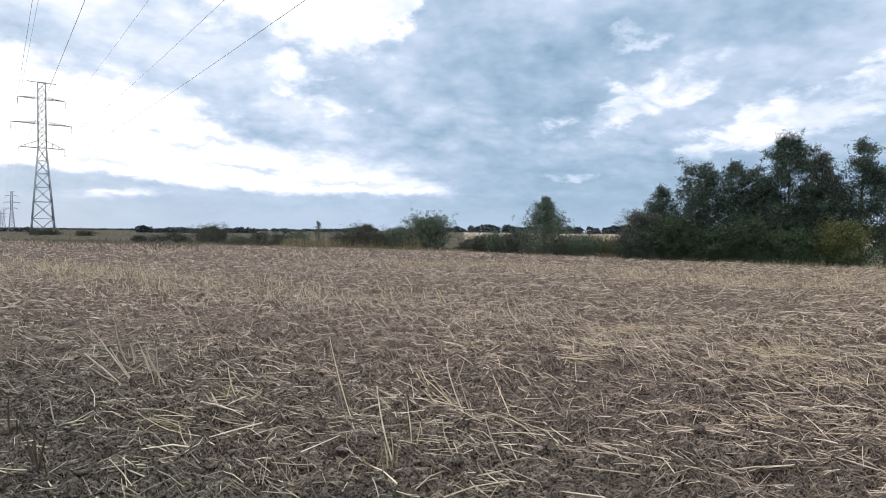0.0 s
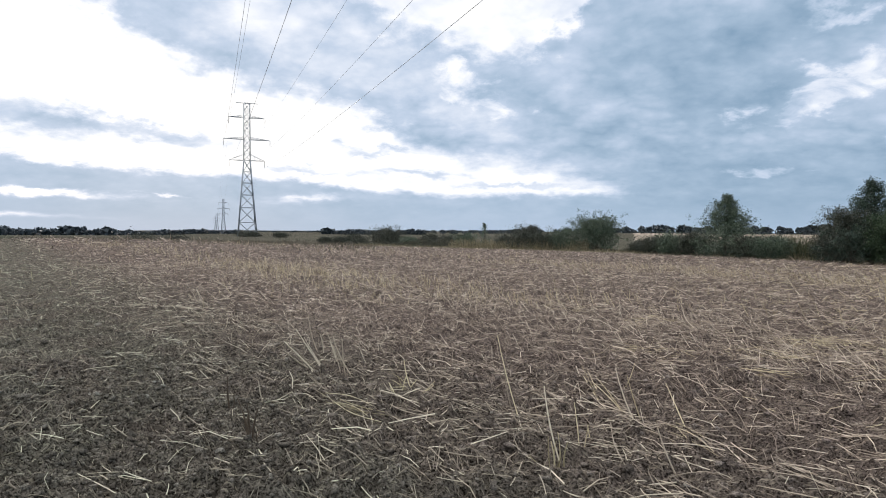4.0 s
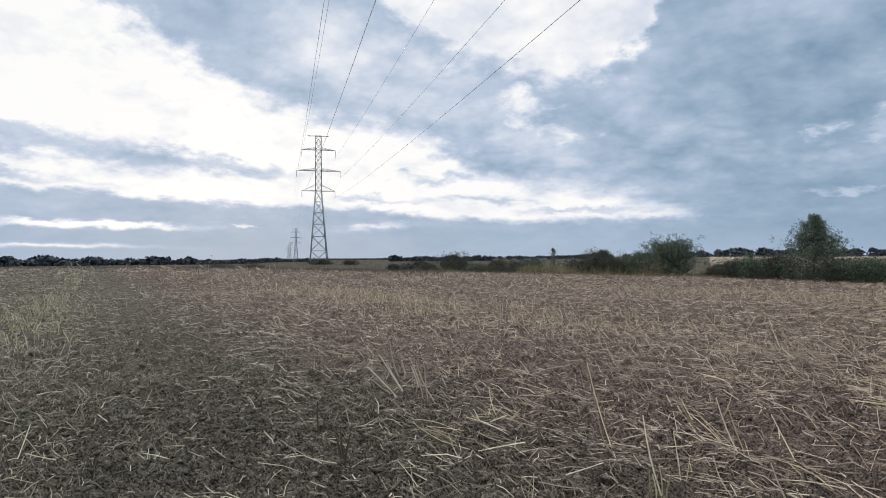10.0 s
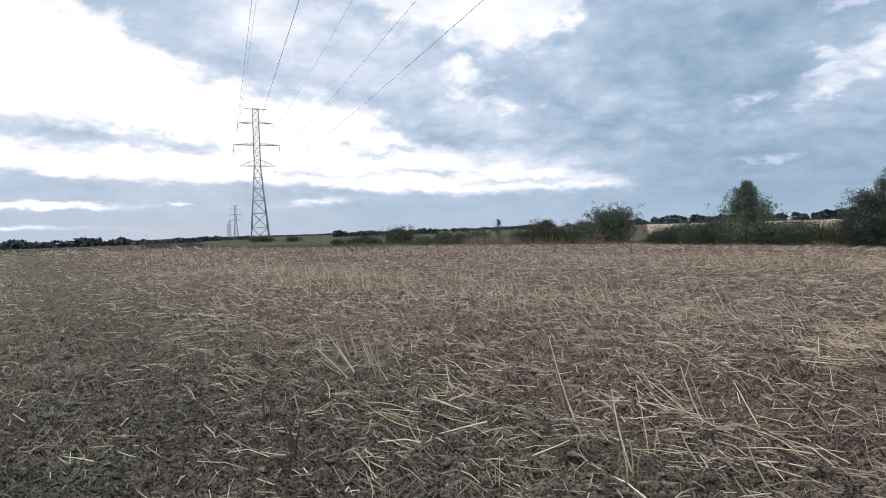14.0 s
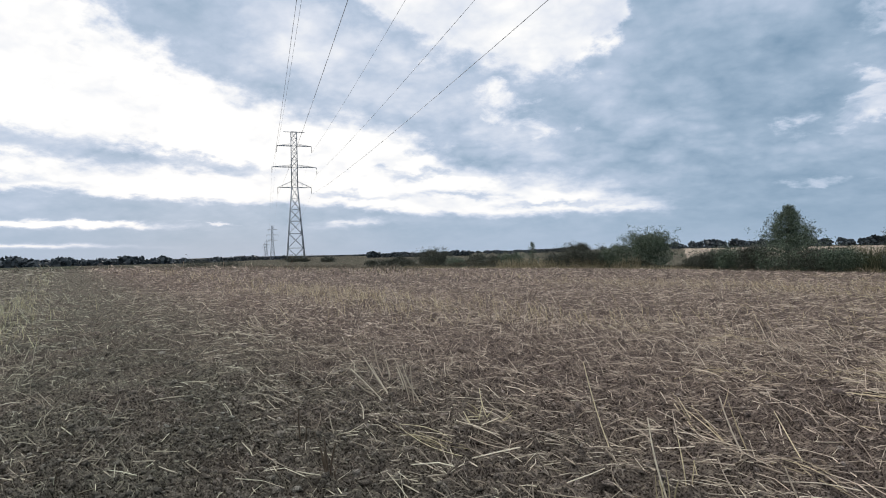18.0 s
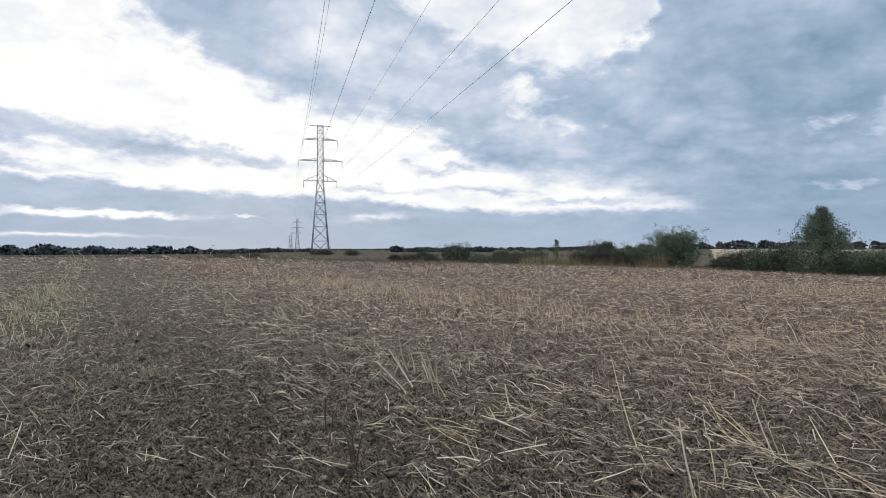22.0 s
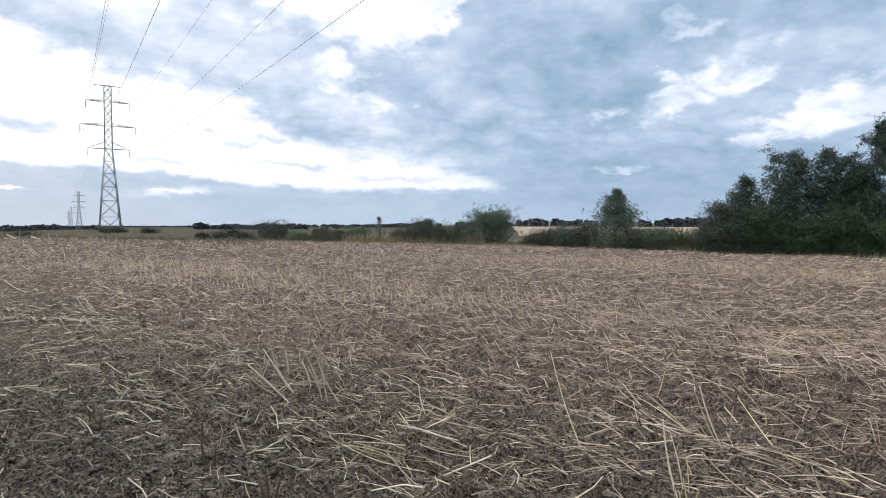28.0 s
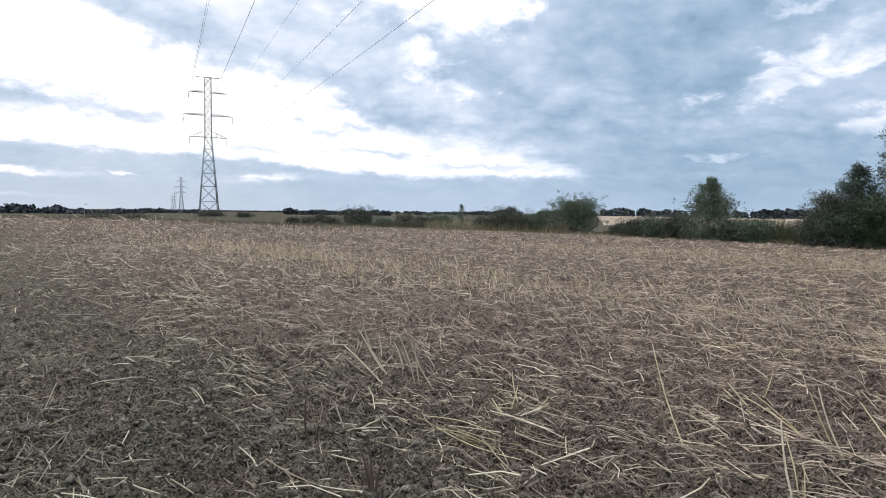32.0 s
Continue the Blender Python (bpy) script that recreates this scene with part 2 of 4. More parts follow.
def blend(nodes, links, fac, a, b, mode="MIX"):
    n = nodes.new("ShaderNodeMix")
    n.data_type, n.blend_type = "RGBA", mode
    for sock, v in (("Factor", fac), ("A", a), ("B", b)):
        if isinstance(v, (int, float)):
            n.inputs[sock].default_value = v
        elif isinstance(v, tuple):
            n.inputs[sock].default_value = (*v, 1)
        else:
            links.new(v, n.inputs[sock])
    return n.outputs["Result"]


def bump(nodes, links, bsdf, height, strength, distance):
    n = nodes.new("ShaderNodeBump")
    n.inputs["Strength"].default_value, n.inputs["Distance"].default_value = strength, distance
    links.new(height, n.inputs["Height"])
    links.new(n.outputs[0], bsdf.inputs["Normal"])


def damp_strip(nodes, links, c):
    """The strip that the wheels bared lies damp: a grey-green film of algae and seedlings tints soil and straw there."""
    geo_ = nodes.new("ShaderNodeNewGeometry")
    dot = nodes.new("ShaderNodeVectorMath")
    dot.operation = "DOT_PRODUCT"
    links.new(geo_.outputs["Position"], dot.inputs[0])
    dot.inputs[1].default_value = (0.616, 0.788, 0)
    on = nodes.new("ShaderNodeMapRange")
    on.interpolation_type = "SMOOTHSTEP"
    on.inputs["From Min"].default_value, on.inputs["From Max"].default_value = 5.5, 0.5
    links.new(dot.outputs["Value"], on.inputs["Value"])
    n = nodes.new("ShaderNodeTexNoise")
    n.inputs["Scale"].default_value, n.inputs["Detail"].default_value = 1.1, 4
    links.new(geo_.outputs["Position"], n.inputs["Vector"])
    patch_ = ramp_node(nodes, links, n.outputs["Fac"], [(0.35, (0.55, 0.55, 0.55)), (0.6, (1, 1, 1))])
    fac = blend(nodes, links, 1.0, on.outputs["Result"], patch_, "MULTIPLY")
    return blend(nodes, links, fac, c, blend(nodes, links, 1.0, c, (0.84, 0.98, 0.93), "MULTIPLY"))


def ground_material(name, broad, grain, bump_size=0.0, flecks=None):
    """Two scales of colour: broad patches, and grain over them; fine noise paints in crevice shade; flecks of chopped
    straw too small to model.
    """
    m, nd, lk, b = material(name, 1.0, 0, 0.0)
    wide = ramp_node(nd, lk, noise_node(nd, lk, 0.35, 5), broad)
    mid = noise_node(nd, lk, 6.0, 8, 0.65)
    c = blend(nd, lk, 0.55, wide, ramp_node(nd, lk, mid, grain))
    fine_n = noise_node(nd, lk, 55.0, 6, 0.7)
    # dark pits, bright crumb tops: the shade between crumbs is put into the colour
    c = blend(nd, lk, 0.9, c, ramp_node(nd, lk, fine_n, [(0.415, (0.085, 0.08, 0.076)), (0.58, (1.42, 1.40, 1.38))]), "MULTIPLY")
    if flecks:
        tc = nd.new("ShaderNodeTexCoord")
        for turn, seed in ((20, 0.0), (75, 7.3), (130, 3.1)):
            mp = nd.new("ShaderNodeMapping")
            mp.inputs["Rotation"].default_value = (0, 0, radians(turn))
            mp.inputs["Location"].default_value = (seed, seed, 0)
            mp.inputs["Scale"].default_value = (10, 75, 10)
            lk.new(tc.outputs["Object"], mp.inputs["Vector"])
            n = nd.new("ShaderNodeTexNoise")
            n.inputs["Scale"].default_value, n.inputs["Detail"].default_value, n.inputs["Distortion"].default_value = 1.0, 2.0, 0.1
            lk.new(mp.outputs[0], n.inputs["Vector"])
            on = nd.new("ShaderNodeMapRange")
            on.inputs["From Min"].default_value, on.inputs["From Max"].default_value = 0.645, 0.685
            lk.new(n.outputs["Fac"], on.inputs["Value"])
            c = blend(nd, lk, on.outputs["Result"], c, ramp_node(nd, lk, mid, [(0.35, flecks[0]), (0.65, flecks[1])]))
    lk.new(damp_strip(nd, lk, c), b.inputs["Base Color"])
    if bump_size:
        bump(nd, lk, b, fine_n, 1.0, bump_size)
    return m


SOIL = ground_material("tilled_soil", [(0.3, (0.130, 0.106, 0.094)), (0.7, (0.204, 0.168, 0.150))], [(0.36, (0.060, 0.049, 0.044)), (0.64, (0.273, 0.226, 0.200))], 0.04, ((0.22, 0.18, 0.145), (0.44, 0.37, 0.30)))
MEADOW = ground_material("dull_meadow", [(0.3, (0.078, 0.080, 0.064)), (0.7, (0.135, 0.128, 0.106))], [(0.3, (0.065, 0.067, 0.054)), (0.7, (0.155, 0.146, 0.120))])
PALE = ground_material("pale_stubble", [(0.3, (0.36, 0.315, 0.26)), (0.7, (0.42, 0.365, 0.305))], [(0.3, (0.33, 0.285, 0.235)), (0.7, (0.44, 0.385, 0.32))])


def straw_material(name, cols, rough=0.6):
    m, nd, lk, b = material(name, rough, 0, 0.35)
    geo = nd.new("ShaderNodeNewGeometry")
    info = nd.new("ShaderNodeObjectInfo")
    both = nd.new("ShaderNodeMath")
    both.operation = "ADD"
    lk.new(geo.outputs["Random Per Island"], both.inputs[0])
    lk.new(info.outputs["Random"], both.inputs[1])
    part_of = nd.new("ShaderNodeMath")
    part_of.operation = "FRACT"
    lk.new(both.outputs[0], part_of.inputs[0])
    c = ramp_node(nd, lk, part_of.outputs[0], cols)
    c = blend(nd, lk, 0.45, c, ramp_node(nd, lk, noise_node(nd, lk, 24.0, 4), [(0.3, (0.45, 0.42, 0.4)), (0.65, (1, 1, 1))]), "MULTIPLY")
    lk.new(damp_strip(nd, lk, c), b.inputs["Base Color"])
    return m


STRAW = straw_material("grey_straw", [(0.0, (0.09, 0.069, 0.056)), (0.45, (0.20, 0.153, 0.122)), (0.75, (0.47, 0.38, 0.305)), (1.0, (0.84, 0.745, 0.61))])
CHAFF = straw_material("trodden_chaff", [(0.0, (0.085, 0.066, 0.055)), (0.5, (0.22, 0.175, 0.145)), (0.85, (0.42, 0.348, 0.288)), (1.0, (0.64, 0.55, 0.45))], 0.85)
WORN_STRAW = straw_material("worn_straw", [(0.0, (0.075, 0.056, 0.045)), (0.45, (0.20, 0.154, 0.126)), (0.75, (0.43, 0.348, 0.285)), (1.0, (0.74, 0.63, 0.51))])
STRAW_YELLOW = straw_material("yellow_straw", [(0.0, (0.26, 0.21, 0.125)), (0.5, (0.48, 0.40, 0.25)), (1.0, (0.76, 0.66, 0.45))])
STALK = straw_material("pale_stalk", [(0.0, (0.22, 0.175, 0.137)), (0.6, (0.49, 0.404, 0.318)), (1.0, (0.84, 0.74, 0.60))])
WEED = straw_material("dark_weed", [(0.0, (0.09, 0.06, 0.045)), (1.0, (0.15, 0.105, 0.075))])
REED = straw_material("dry_reed", [(0.0, (0.16, 0.15, 0.085)), (0.5, (0.30, 0.26, 0.16)), (1.0, (0.44, 0.38, 0.25))], 0.8)

GREEN_REED = straw_material("green_reed", [(0.0, (0.05, 0.062, 0.034)), (0.7, (0.12, 0.135, 0.075)), (1.0, (0.26, 0.25, 0.15))], 0.8)
MEADOW_GRASS = straw_material("dull_grass", [(0.0, (0.085, 0.077, 0.055)), (1.0, (0.21, 0.18, 0.135))], 0.8)


def leaf_material(name, dark, light):
    m, nd, lk, b = material(name, 0.55, 0, 0.22)
    geo = nd.new("ShaderNodeNewGeometry")
    mid = tuple((a + c) / 2 for a, c in zip(dark, light))
    c = ramp_node(nd, lk, geo.outputs["Random Per Island"], [(0.0, dark), (0.6, mid), (1.0, light)])
    c = blend(nd, lk, 0.6, c, ramp_node(nd, lk, noise_node(nd, lk, 1.9, 4), [(0.32, (0.40, 0.45, 0.46)), (0.66, (1.2, 1.15, 1.05))]), "MULTIPLY")
    lk.new(c, b.inputs["Base Color"])
    return m


LEAF_ALDER = leaf_material("alder_leaf", (0.021, 0.039, 0.033), (0.087, 0.128, 0.096))
LEAF_WILLOW = leaf_material("willow_leaf", (0.050, 0.078, 0.060), (0.165, 0.212, 0.150))
LEAF_SHRUB = leaf_material("shrub_leaf", (0.022, 0.044, 0.026), (0.085, 0.130, 0.066))
LEAF_YELLOW = leaf_material("yellowing_leaf", (0.048, 0.068, 0.028), (0.18, 0.19, 0.075))
LEAF_THORN = leaf_material("thorn_leaf", (0.036, 0.044, 0.036), (0.115, 0.125, 0.098))
LEAF_DITCH = leaf_material("ditch_leaf", (0.034, 0.038, 0.026), (0.12, 0.115, 0.078))
# the blue in the distant leaves is haze put into their colour
LEAF_FAR_HAZED = leaf_material("far_leaf_hazed", (0.030, 0.043, 0.055), (0.066, 0.085, 0.100))

BARK, nd, lk, b = material("grey_bark", 0.9, 0, 0.1)
lk.new(ramp_node(nd, lk, noise_node(nd, lk, 14.0, 6), [(0.3, (0.06, 0.05, 0.042)), (0.7, (0.17, 0.15, 0.13))]), b.inputs["Base Color"])
STEEL, nd, lk, b = material("galvanised_steel", 0.55, 0.35, 0.4)
lk.new(ramp_node(nd, lk, noise_node(nd, lk, 0.9, 5), [(0.3, (0.22, 0.255, 0.30)), (0.7, (0.32, 0.36, 0.41))]), b.inputs["Base Color"])
CABLE, nd, lk, b = material("weathered_conductor", 0.6, 0.4, 0.3)
lk.new(ramp_node(nd, lk, noise_node(nd, lk, 2.0, 3), [(0.3, (0.21, 0.225, 0.245)), (0.7, (0.29, 0.305, 0.325))]), b.inputs["Base Color"])
GLASSY, nd, lk, b = material("insulator_glaze", 0.25, 0, 0.5)
lk.new(ramp_node(nd, lk, noise_node(nd, lk, 3.0, 3), [(0.3, (0.10, 0.09, 0.085)), (0.7, (0.17, 0.15, 0.14))]), b.inputs["Base Color"])
CLOD, nd, lk, b = material("soil_clod", 0.95, 0, 0.15)
geo = nd.new("ShaderNodeNewGeometry")
cl = ramp_node(nd, lk, geo.outputs["Random Per Island"], [(0.0, (0.123, 0.101, 0.089)), (0.5, (0.23, 0.190, 0.169)), (0.96, (0.33, 0.279, 0.250)), (1.0, (0.44, 0.39, 0.36))])
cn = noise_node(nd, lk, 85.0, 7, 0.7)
# the bump's noise also darkens its pits, so their shade is painted in
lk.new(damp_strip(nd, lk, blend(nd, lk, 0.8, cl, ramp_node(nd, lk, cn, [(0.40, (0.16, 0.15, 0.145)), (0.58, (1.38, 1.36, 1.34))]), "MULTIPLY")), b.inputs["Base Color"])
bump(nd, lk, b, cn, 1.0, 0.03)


# ---- building helpers ----
rng = np.random.default_rng(7)


def mesh_from(name, verts, faces, mat):
    """A mesh from numpy vertices and equal-sided faces."""
    me = bpy.data.meshes.new(name)
    nv, (nf, k) = len(verts), faces.shape
    me.vertices.add(nv)
    me.vertices.foreach_set("co", np.asarray(verts, np.float32).ravel())
    me.loops.add(nf * k)
    me.loops.foreach_set("vertex_index", np.asarray(faces, np.int32).ravel())
    me.polygons.add(nf)
    me.polygons.foreach_set("loop_start", np.arange(0, nf * k, k, dtype=np.int32))
    me.update(calc_edges=True)
    me.materials.append(mat)
    return me


def part_mesh(name, me, parent, label=""):
    ob = new(name, me)
    ob.parent = parent
    return tagged(ob, label)


def thing(name, label, category, at=(0, 0, 0), group=""):
    ob = new(name)
    ob.location = at
    return tagged(ob, label, category, group)


def hash2(ix, iy, seed):
    h = (ix.astype(np.int64) * 374761393 + iy.astype(np.int64) * 668265263 + seed * 974634777) & 0x7FFFFFFF
    h = ((h ^ (h >> 13)) * 1274126177) & 0x7FFFFFFF
    return ((h ^ (h >> 16)) & 0xFFFF) / 65535.0


def value_noise(x, y, size, seed):
    x, y = np.asarray(x) / size, np.asarray(y) / size
    ix, iy = np.floor(x), np.floor(y)
    fx, fy = x - ix, y - iy
    fx, fy = fx * fx * (3 - 2 * fx), fy * fy * (3 - 2 * fy)
    a, b_, c, d = hash2(ix, iy, seed), hash2(ix + 1, iy, seed), hash2(ix, iy + 1, seed), hash2(ix + 1, iy + 1, seed)
    return (a * (1 - fx) + b_ * fx) * (1 - fy) + (c * (1 - fx) + d * fx) * fy - 0.5


def smooth(a, b_, v):
    t = np.clip((v - a) / (b_ - a), 0, 1)
    return t * t * (3 - 2 * t)


# drilling rows run this way across the field; ACROSS counts metres over them
ROW_AZ = radians(-52)
ROW = (math.sin(ROW_AZ), math.cos(ROW_AZ))


def across(x, y):
    return x * ROW[1] - y * ROW[0]


def field_edge(az):
    """How far the field reaches in that direction (degrees from north), metres."""
    return np.interp(az, [-180, -75, -60, -50, -42, -35, -30, -25, -17, -9, -1, 7, 14, 20, 25, 29, 37, 50, 180],
                     [110, 130, 126, 116, 98, 82, 71, 64, 58, 53.5, 48.5, 45.5, 42, 39, 36.8, 35.5, 35.5, 42, 110])


def ground_z(x, y):
    x, y = np.asarray(x, float), np.asarray(y, float)
    r = np.hypot(x, y)
    az = np.degrees(np.arctan2(x, y))
    near = 1 - smooth(25, 70, r)
    z = 0.05 * value_noise(x, y, 0.9, 3) * near
    # rounded clods with sharp gaps between them
    z = z + (0.17 * np.abs(value_noise(x, y, 0.19, 1)) + 0.17 * np.abs(value_noise(x, y, 0.095, 2)) - 0.075) * (1 - smooth(10, 35, r))
    z = z + 0.085 * np.abs(value_noise(x, y, 0.05, 6)) * (1 - smooth(6, 16, r))
    z = z + 0.07 * value_noise(x, y, 0.34, 4) * (1 - smooth(20, 60, r))
    z = z + 0.012 * np.sin(across(x, y) * 2 * math.pi / 0.75) * near
    east = smooth(-25, 0, az) * (1 - smooth(60, 90, az))
    z = z - 3.2 * smooth(140, 700, r) * (1 - east)
    z = z - 5.5 * smooth(160, 600, r) * (1 - smooth(-44, -36.5, az))  # the land falls away to the west
    z = z - 0.5 * smooth(0, 12, r - field_edge(az)) * (1 - smooth(25, 90, r - field_edge(az)))
    return z + 0.6 * value_noise(x, y, 90, 5) * smooth(120, 260, r)


# ---- ground: one sheet to the horizon ----
az_fine = np.linspace(-66, 46, 581)
az_all = np.radians(np.concatenate([az_fine, np.linspace(46, 294, 60)[1:-1]]))
radii = np.concatenate([[0.002, 0.25, 0.5, 0.8, 1.1, 1.4, 1.7, 2.0, 2.25], np.geomspace(2.5, 75, 500), np.geomspace(75, 4600, 90)[1:]])
A, Rr = np.meshgrid(az_all, radii)
GX, GY = (Rr * np.sin(A)).ravel() - 0.7, (Rr * np.cos(A)).ravel() + 0.3
gverts = np.stack([GX, GY, ground_z(GX, GY)], 1)
nc, nr = len(az_all), len(radii)
i0 = (np.arange(nr - 1)[:, None] * nc + np.arange(nc)[None]).ravel()
i1 = (np.arange(nr - 1)[:, None] * nc + (np.arange(nc)[None] + 1) % nc).ravel()
gfaces = np.stack([i0, i0 + nc, i1 + nc, i1], 1)
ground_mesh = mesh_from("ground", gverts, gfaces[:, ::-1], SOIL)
ground_mesh.materials.append(MEADOW)
ground_mesh.materials.append(PALE)
mid = gverts[gfaces].mean(1)
fr, fa = np.hypot(mid[:, 0], mid[:, 1]), np.degrees(np.arctan2(mid[:, 0], mid[:, 1]))
slot = np.zeros(len(gfaces), np.int32)
slot[fr > field_edge(fa)] = 1
slot[(fr > 110) & (fr < 900) & (fa > 2) & (fa < 60)] = 2
slot[(fr > 300) & (fr < 380) & (fa > -33) & (fa < -25)] = 2
ground_mesh.polygons.foreach_set("material_index", slot)
ground_mesh.shade_smooth()
ground = tagged(new("ground", ground_mesh), "dark tilled soil field with meadow and pale stubble beyond", "ground", kind="structure")


# ---- power line ----
def beam(p, q, w):
    """A square steel member from p to q: eight corners and six faces."""
    p, q = Vector(p), Vector(q)
    d = (q - p).normalized()
    s = d.cross(Vector((0.31, 0.17, 0.93))).normalized() * (w / 2)
    t = d.cross(s).normalized() * (w / 2)
    vs = [e + a * s + b_ * t for e in (p, q) for a, b_ in ((1, 1), (-1, 1), (-1, -1), (1, -1))]
    fs = [(0, 1, 5, 4), (1, 2, 6, 5), (2, 3, 7, 6), (3, 0, 4, 7), (3, 2, 1, 0), (4, 5, 6, 7)]
    return [tuple(v) for v in vs], fs


def beams(name, members, mat):
    vs, fs = [], []
    for p, q, w in members:
        v, f = beam(p, q, w)
        fs += [tuple(i + len(vs) for i in face) for face in f]
        vs += v
    return mesh_from(name, np.array(vs), np.array(fs), mat)


TOWER_TOP = 34.9
ARMS = [(20.2, 4.35, 1.6), (25.6, 5.75, 0.55), (31.2, 4.5, 0.5)]   # height, reach, depth of the bracket
STRING = 1.7


def half_width(z):
    return 2.35 + (0.78 - 2.35) * min(z / 20.0, 1.0) - 0.04 * max(z - 20, 0) / 15


def lattice_tower(at, turn, label, stout=1.0):
    tower = thing("lattice_tower", label, "power pylon", at, "pylons of the power line")
    tower.rotation_euler = (0, 0, turn)
    levels = [0.0, 4.2, 8.0, 11.3, 14.4, 17.3, 20.2, 22.0, 23.8, 25.6, 27.5, 29.4, 31.2, 33.0, TOWER_TOP]
    corner = [(-1, -1), (1, -1), (1, 1), (-1, 1)]
    for sx, sy in corner:
        pts = [(sx * half_width(z), sy * half_width(z), z) for z in (-0.35, 20.2, TOWER_TOP)]
        part_mesh("leg", beams("leg", [(pts[0], pts[1], 0.20 * stout), (pts[1], pts[2], 0.13 * stout)], STEEL), tower)
    for k in range(len(levels) - 1):
        z0, z1 = levels[k], levels[k + 1]
        w = (0.09 if z0 < 20 else 0.055) * stout
        for s in range(4):
            (ax, ay), (bx, by) = corner[s], corner[(s + 1) % 4]
            h0, h1 = half_width(z0), half_width(z1)
            m = [((ax * h0, ay * h0, z0), (bx * h1, by * h1, z1), w), ((bx * h0, by * h0, z0), (ax * h1, ay * h1, z1), w), ((ax * h1, ay * h1, z1), (bx * h1, by * h1, z1), w)]
            part_mesh("cross_brace", beams("cross_brace", m, STEEL), tower)
    for z, reach, rise in ARMS:
        for side in (-1, 1):
            h = half_width(z)
            tip = (side * reach, 0, z)
            m = []
            for sy in (-1, 1):
                foot, head = (side * h, sy * h, z), (side * h, sy * h, z + rise)
                m += [(foot, tip, 0.10 * stout), (head, tip, 0.06 * stout)]
                for f in (0.33, 0.66):
                    low = tuple(a + (c - a) * f for a, c in zip(foot, tip))
                    top = tuple(a + (c - a) * f for a, c in zip(head, tip))
                    m.append((low, top, 0.04))
            arm = part_mesh("crossarm", beams("crossarm", m, STEEL), tower)
            ring = [(math.cos(a), math.sin(a)) for a in np.linspace(0, 2 * math.pi, 9)[:-1]]
            vs, fs = [], []
            for i in range(12):
                for rad, dz_ in ((0.03, 0.0), (0.08, -0.05), (0.03, -0.13)):
                    vs += [(side * reach + rad * c, rad * s, z - 0.06 - i * (STRING - 0.1) / 12 + dz_) for c, s in ring]
            for j in range(35):
                for i in range(8):
                    fs.append((j * 8 + i, j * 8 + (i + 1) % 8, (j + 1) * 8 + (i + 1) % 8, (j + 1) * 8 + i))
            part_mesh("insulator_string", mesh_from("insulator_string", np.array(vs), np.array(fs), GLASSY), arm, "brown ribbed insulator string")
    h = half_width(TOWER_TOP)
    part_mesh("earth_wire_bar", beams("earth_wire_bar", [((-2.75, 0, TOWER_TOP), (2.75, 0, TOWER_TOP), 0.13), ((-h, -h, TOWER_TOP), (-h, h, TOWER_TOP), 0.1), ((h, -h, TOWER_TOP), (h, h, TOWER_TOP), 0.1)], STEEL), tower)
    for sx, sy in corner:
        c = (sx * half_width(0), sy * half_width(0))
        v, f = beam((c[0], c[1], -1.2), (c[0], c[1], 0.15), 0.7)
        part_mesh("footing", mesh_from("footing", np.array(v), np.array(f), CLOD), tower, "grey concrete footing")
    return tower


def along(p, az, d):
    return (p[0] + d * math.sin(radians(az)), p[1] + d * math.cos(radians(az)))


NEAR_TOWER = (165 * math.sin(radians(-33.45)), 165 * math.cos(radians(-33.45)))
SECOND = along(NEAR_TOWER, -36.15, 470)
THIRD = along((0, 0), -35.95, 1190)
FOURTH = along((0, 0), -36.12, 1480)
BEHIND = along(NEAR_TOWER, -36.2 + 180, 400)


def base_of(p):
    return (p[0], p[1], float(ground_z(p[0], p[1])))


first = lattice_tower((*NEAR_TOWER, -0.75), radians(36.1), "tall galvanised steel lattice pylon with three crossarm levels")
second = lattice_tower(base_of(SECOND), radians(36), "distant steel lattice pylon of stouter build", 2.4)
for place in (THIRD, FOURTH):
    x, y, z = base_of(place)
    copy_thing(second, pose(x, y, z, 0, 0, 36))


def conductor(p, q, zp, zq, sag, off, az, size):
    """A sagging cable between two supports, at the offset of its crossarm."""
    side = (math.cos(radians(az)), -math.sin(radians(az)))
    n = 72
    t = np.linspace(0, 1, n)
    x = p[0] + (q[0] - p[0]) * t + side[0] * off
    y = p[1] + (q[1] - p[1]) * t + side[1] * off
    z = zp + (zq - zp) * t - 4 * sag * t * (1 - t)
    vs, fs = [], []
    for i in range(n):
        for a in range(6):
            c, s = math.cos(a * math.pi / 3) * size, math.sin(a * math.pi / 3) * size
            vs.append((x[i] + side[0] * c, y[i] + side[1] * c, z[i] + s))
    for i in range(n - 1):
        for a in range(6):
            fs.append((i * 6 + a, i * 6 + (a + 1) % 6, i * 6 + 6 + (a + 1) % 6, i * 6 + 6 + a))
    ob = new("conductor", mesh_from("conductor", np.array(vs), np.array(fs), CABLE))
    tagged(ob, "dark aluminium power cable sagging between the steel pylons", "power cable", "cables of the power line")


for height, reach, _ in ARMS:
    for side in (-1, 1):
        hang = height - STRING - 0.08
        conductor(NEAR_TOWER, BEHIND, hang - 0.75, hang, 5.6, side * reach, -36.2, 0.015)
        conductor(NEAR_TOWER, SECOND, hang - 0.75, hang + base_of(SECOND)[2], 8.0, side * reach, -36.0, 0.009)


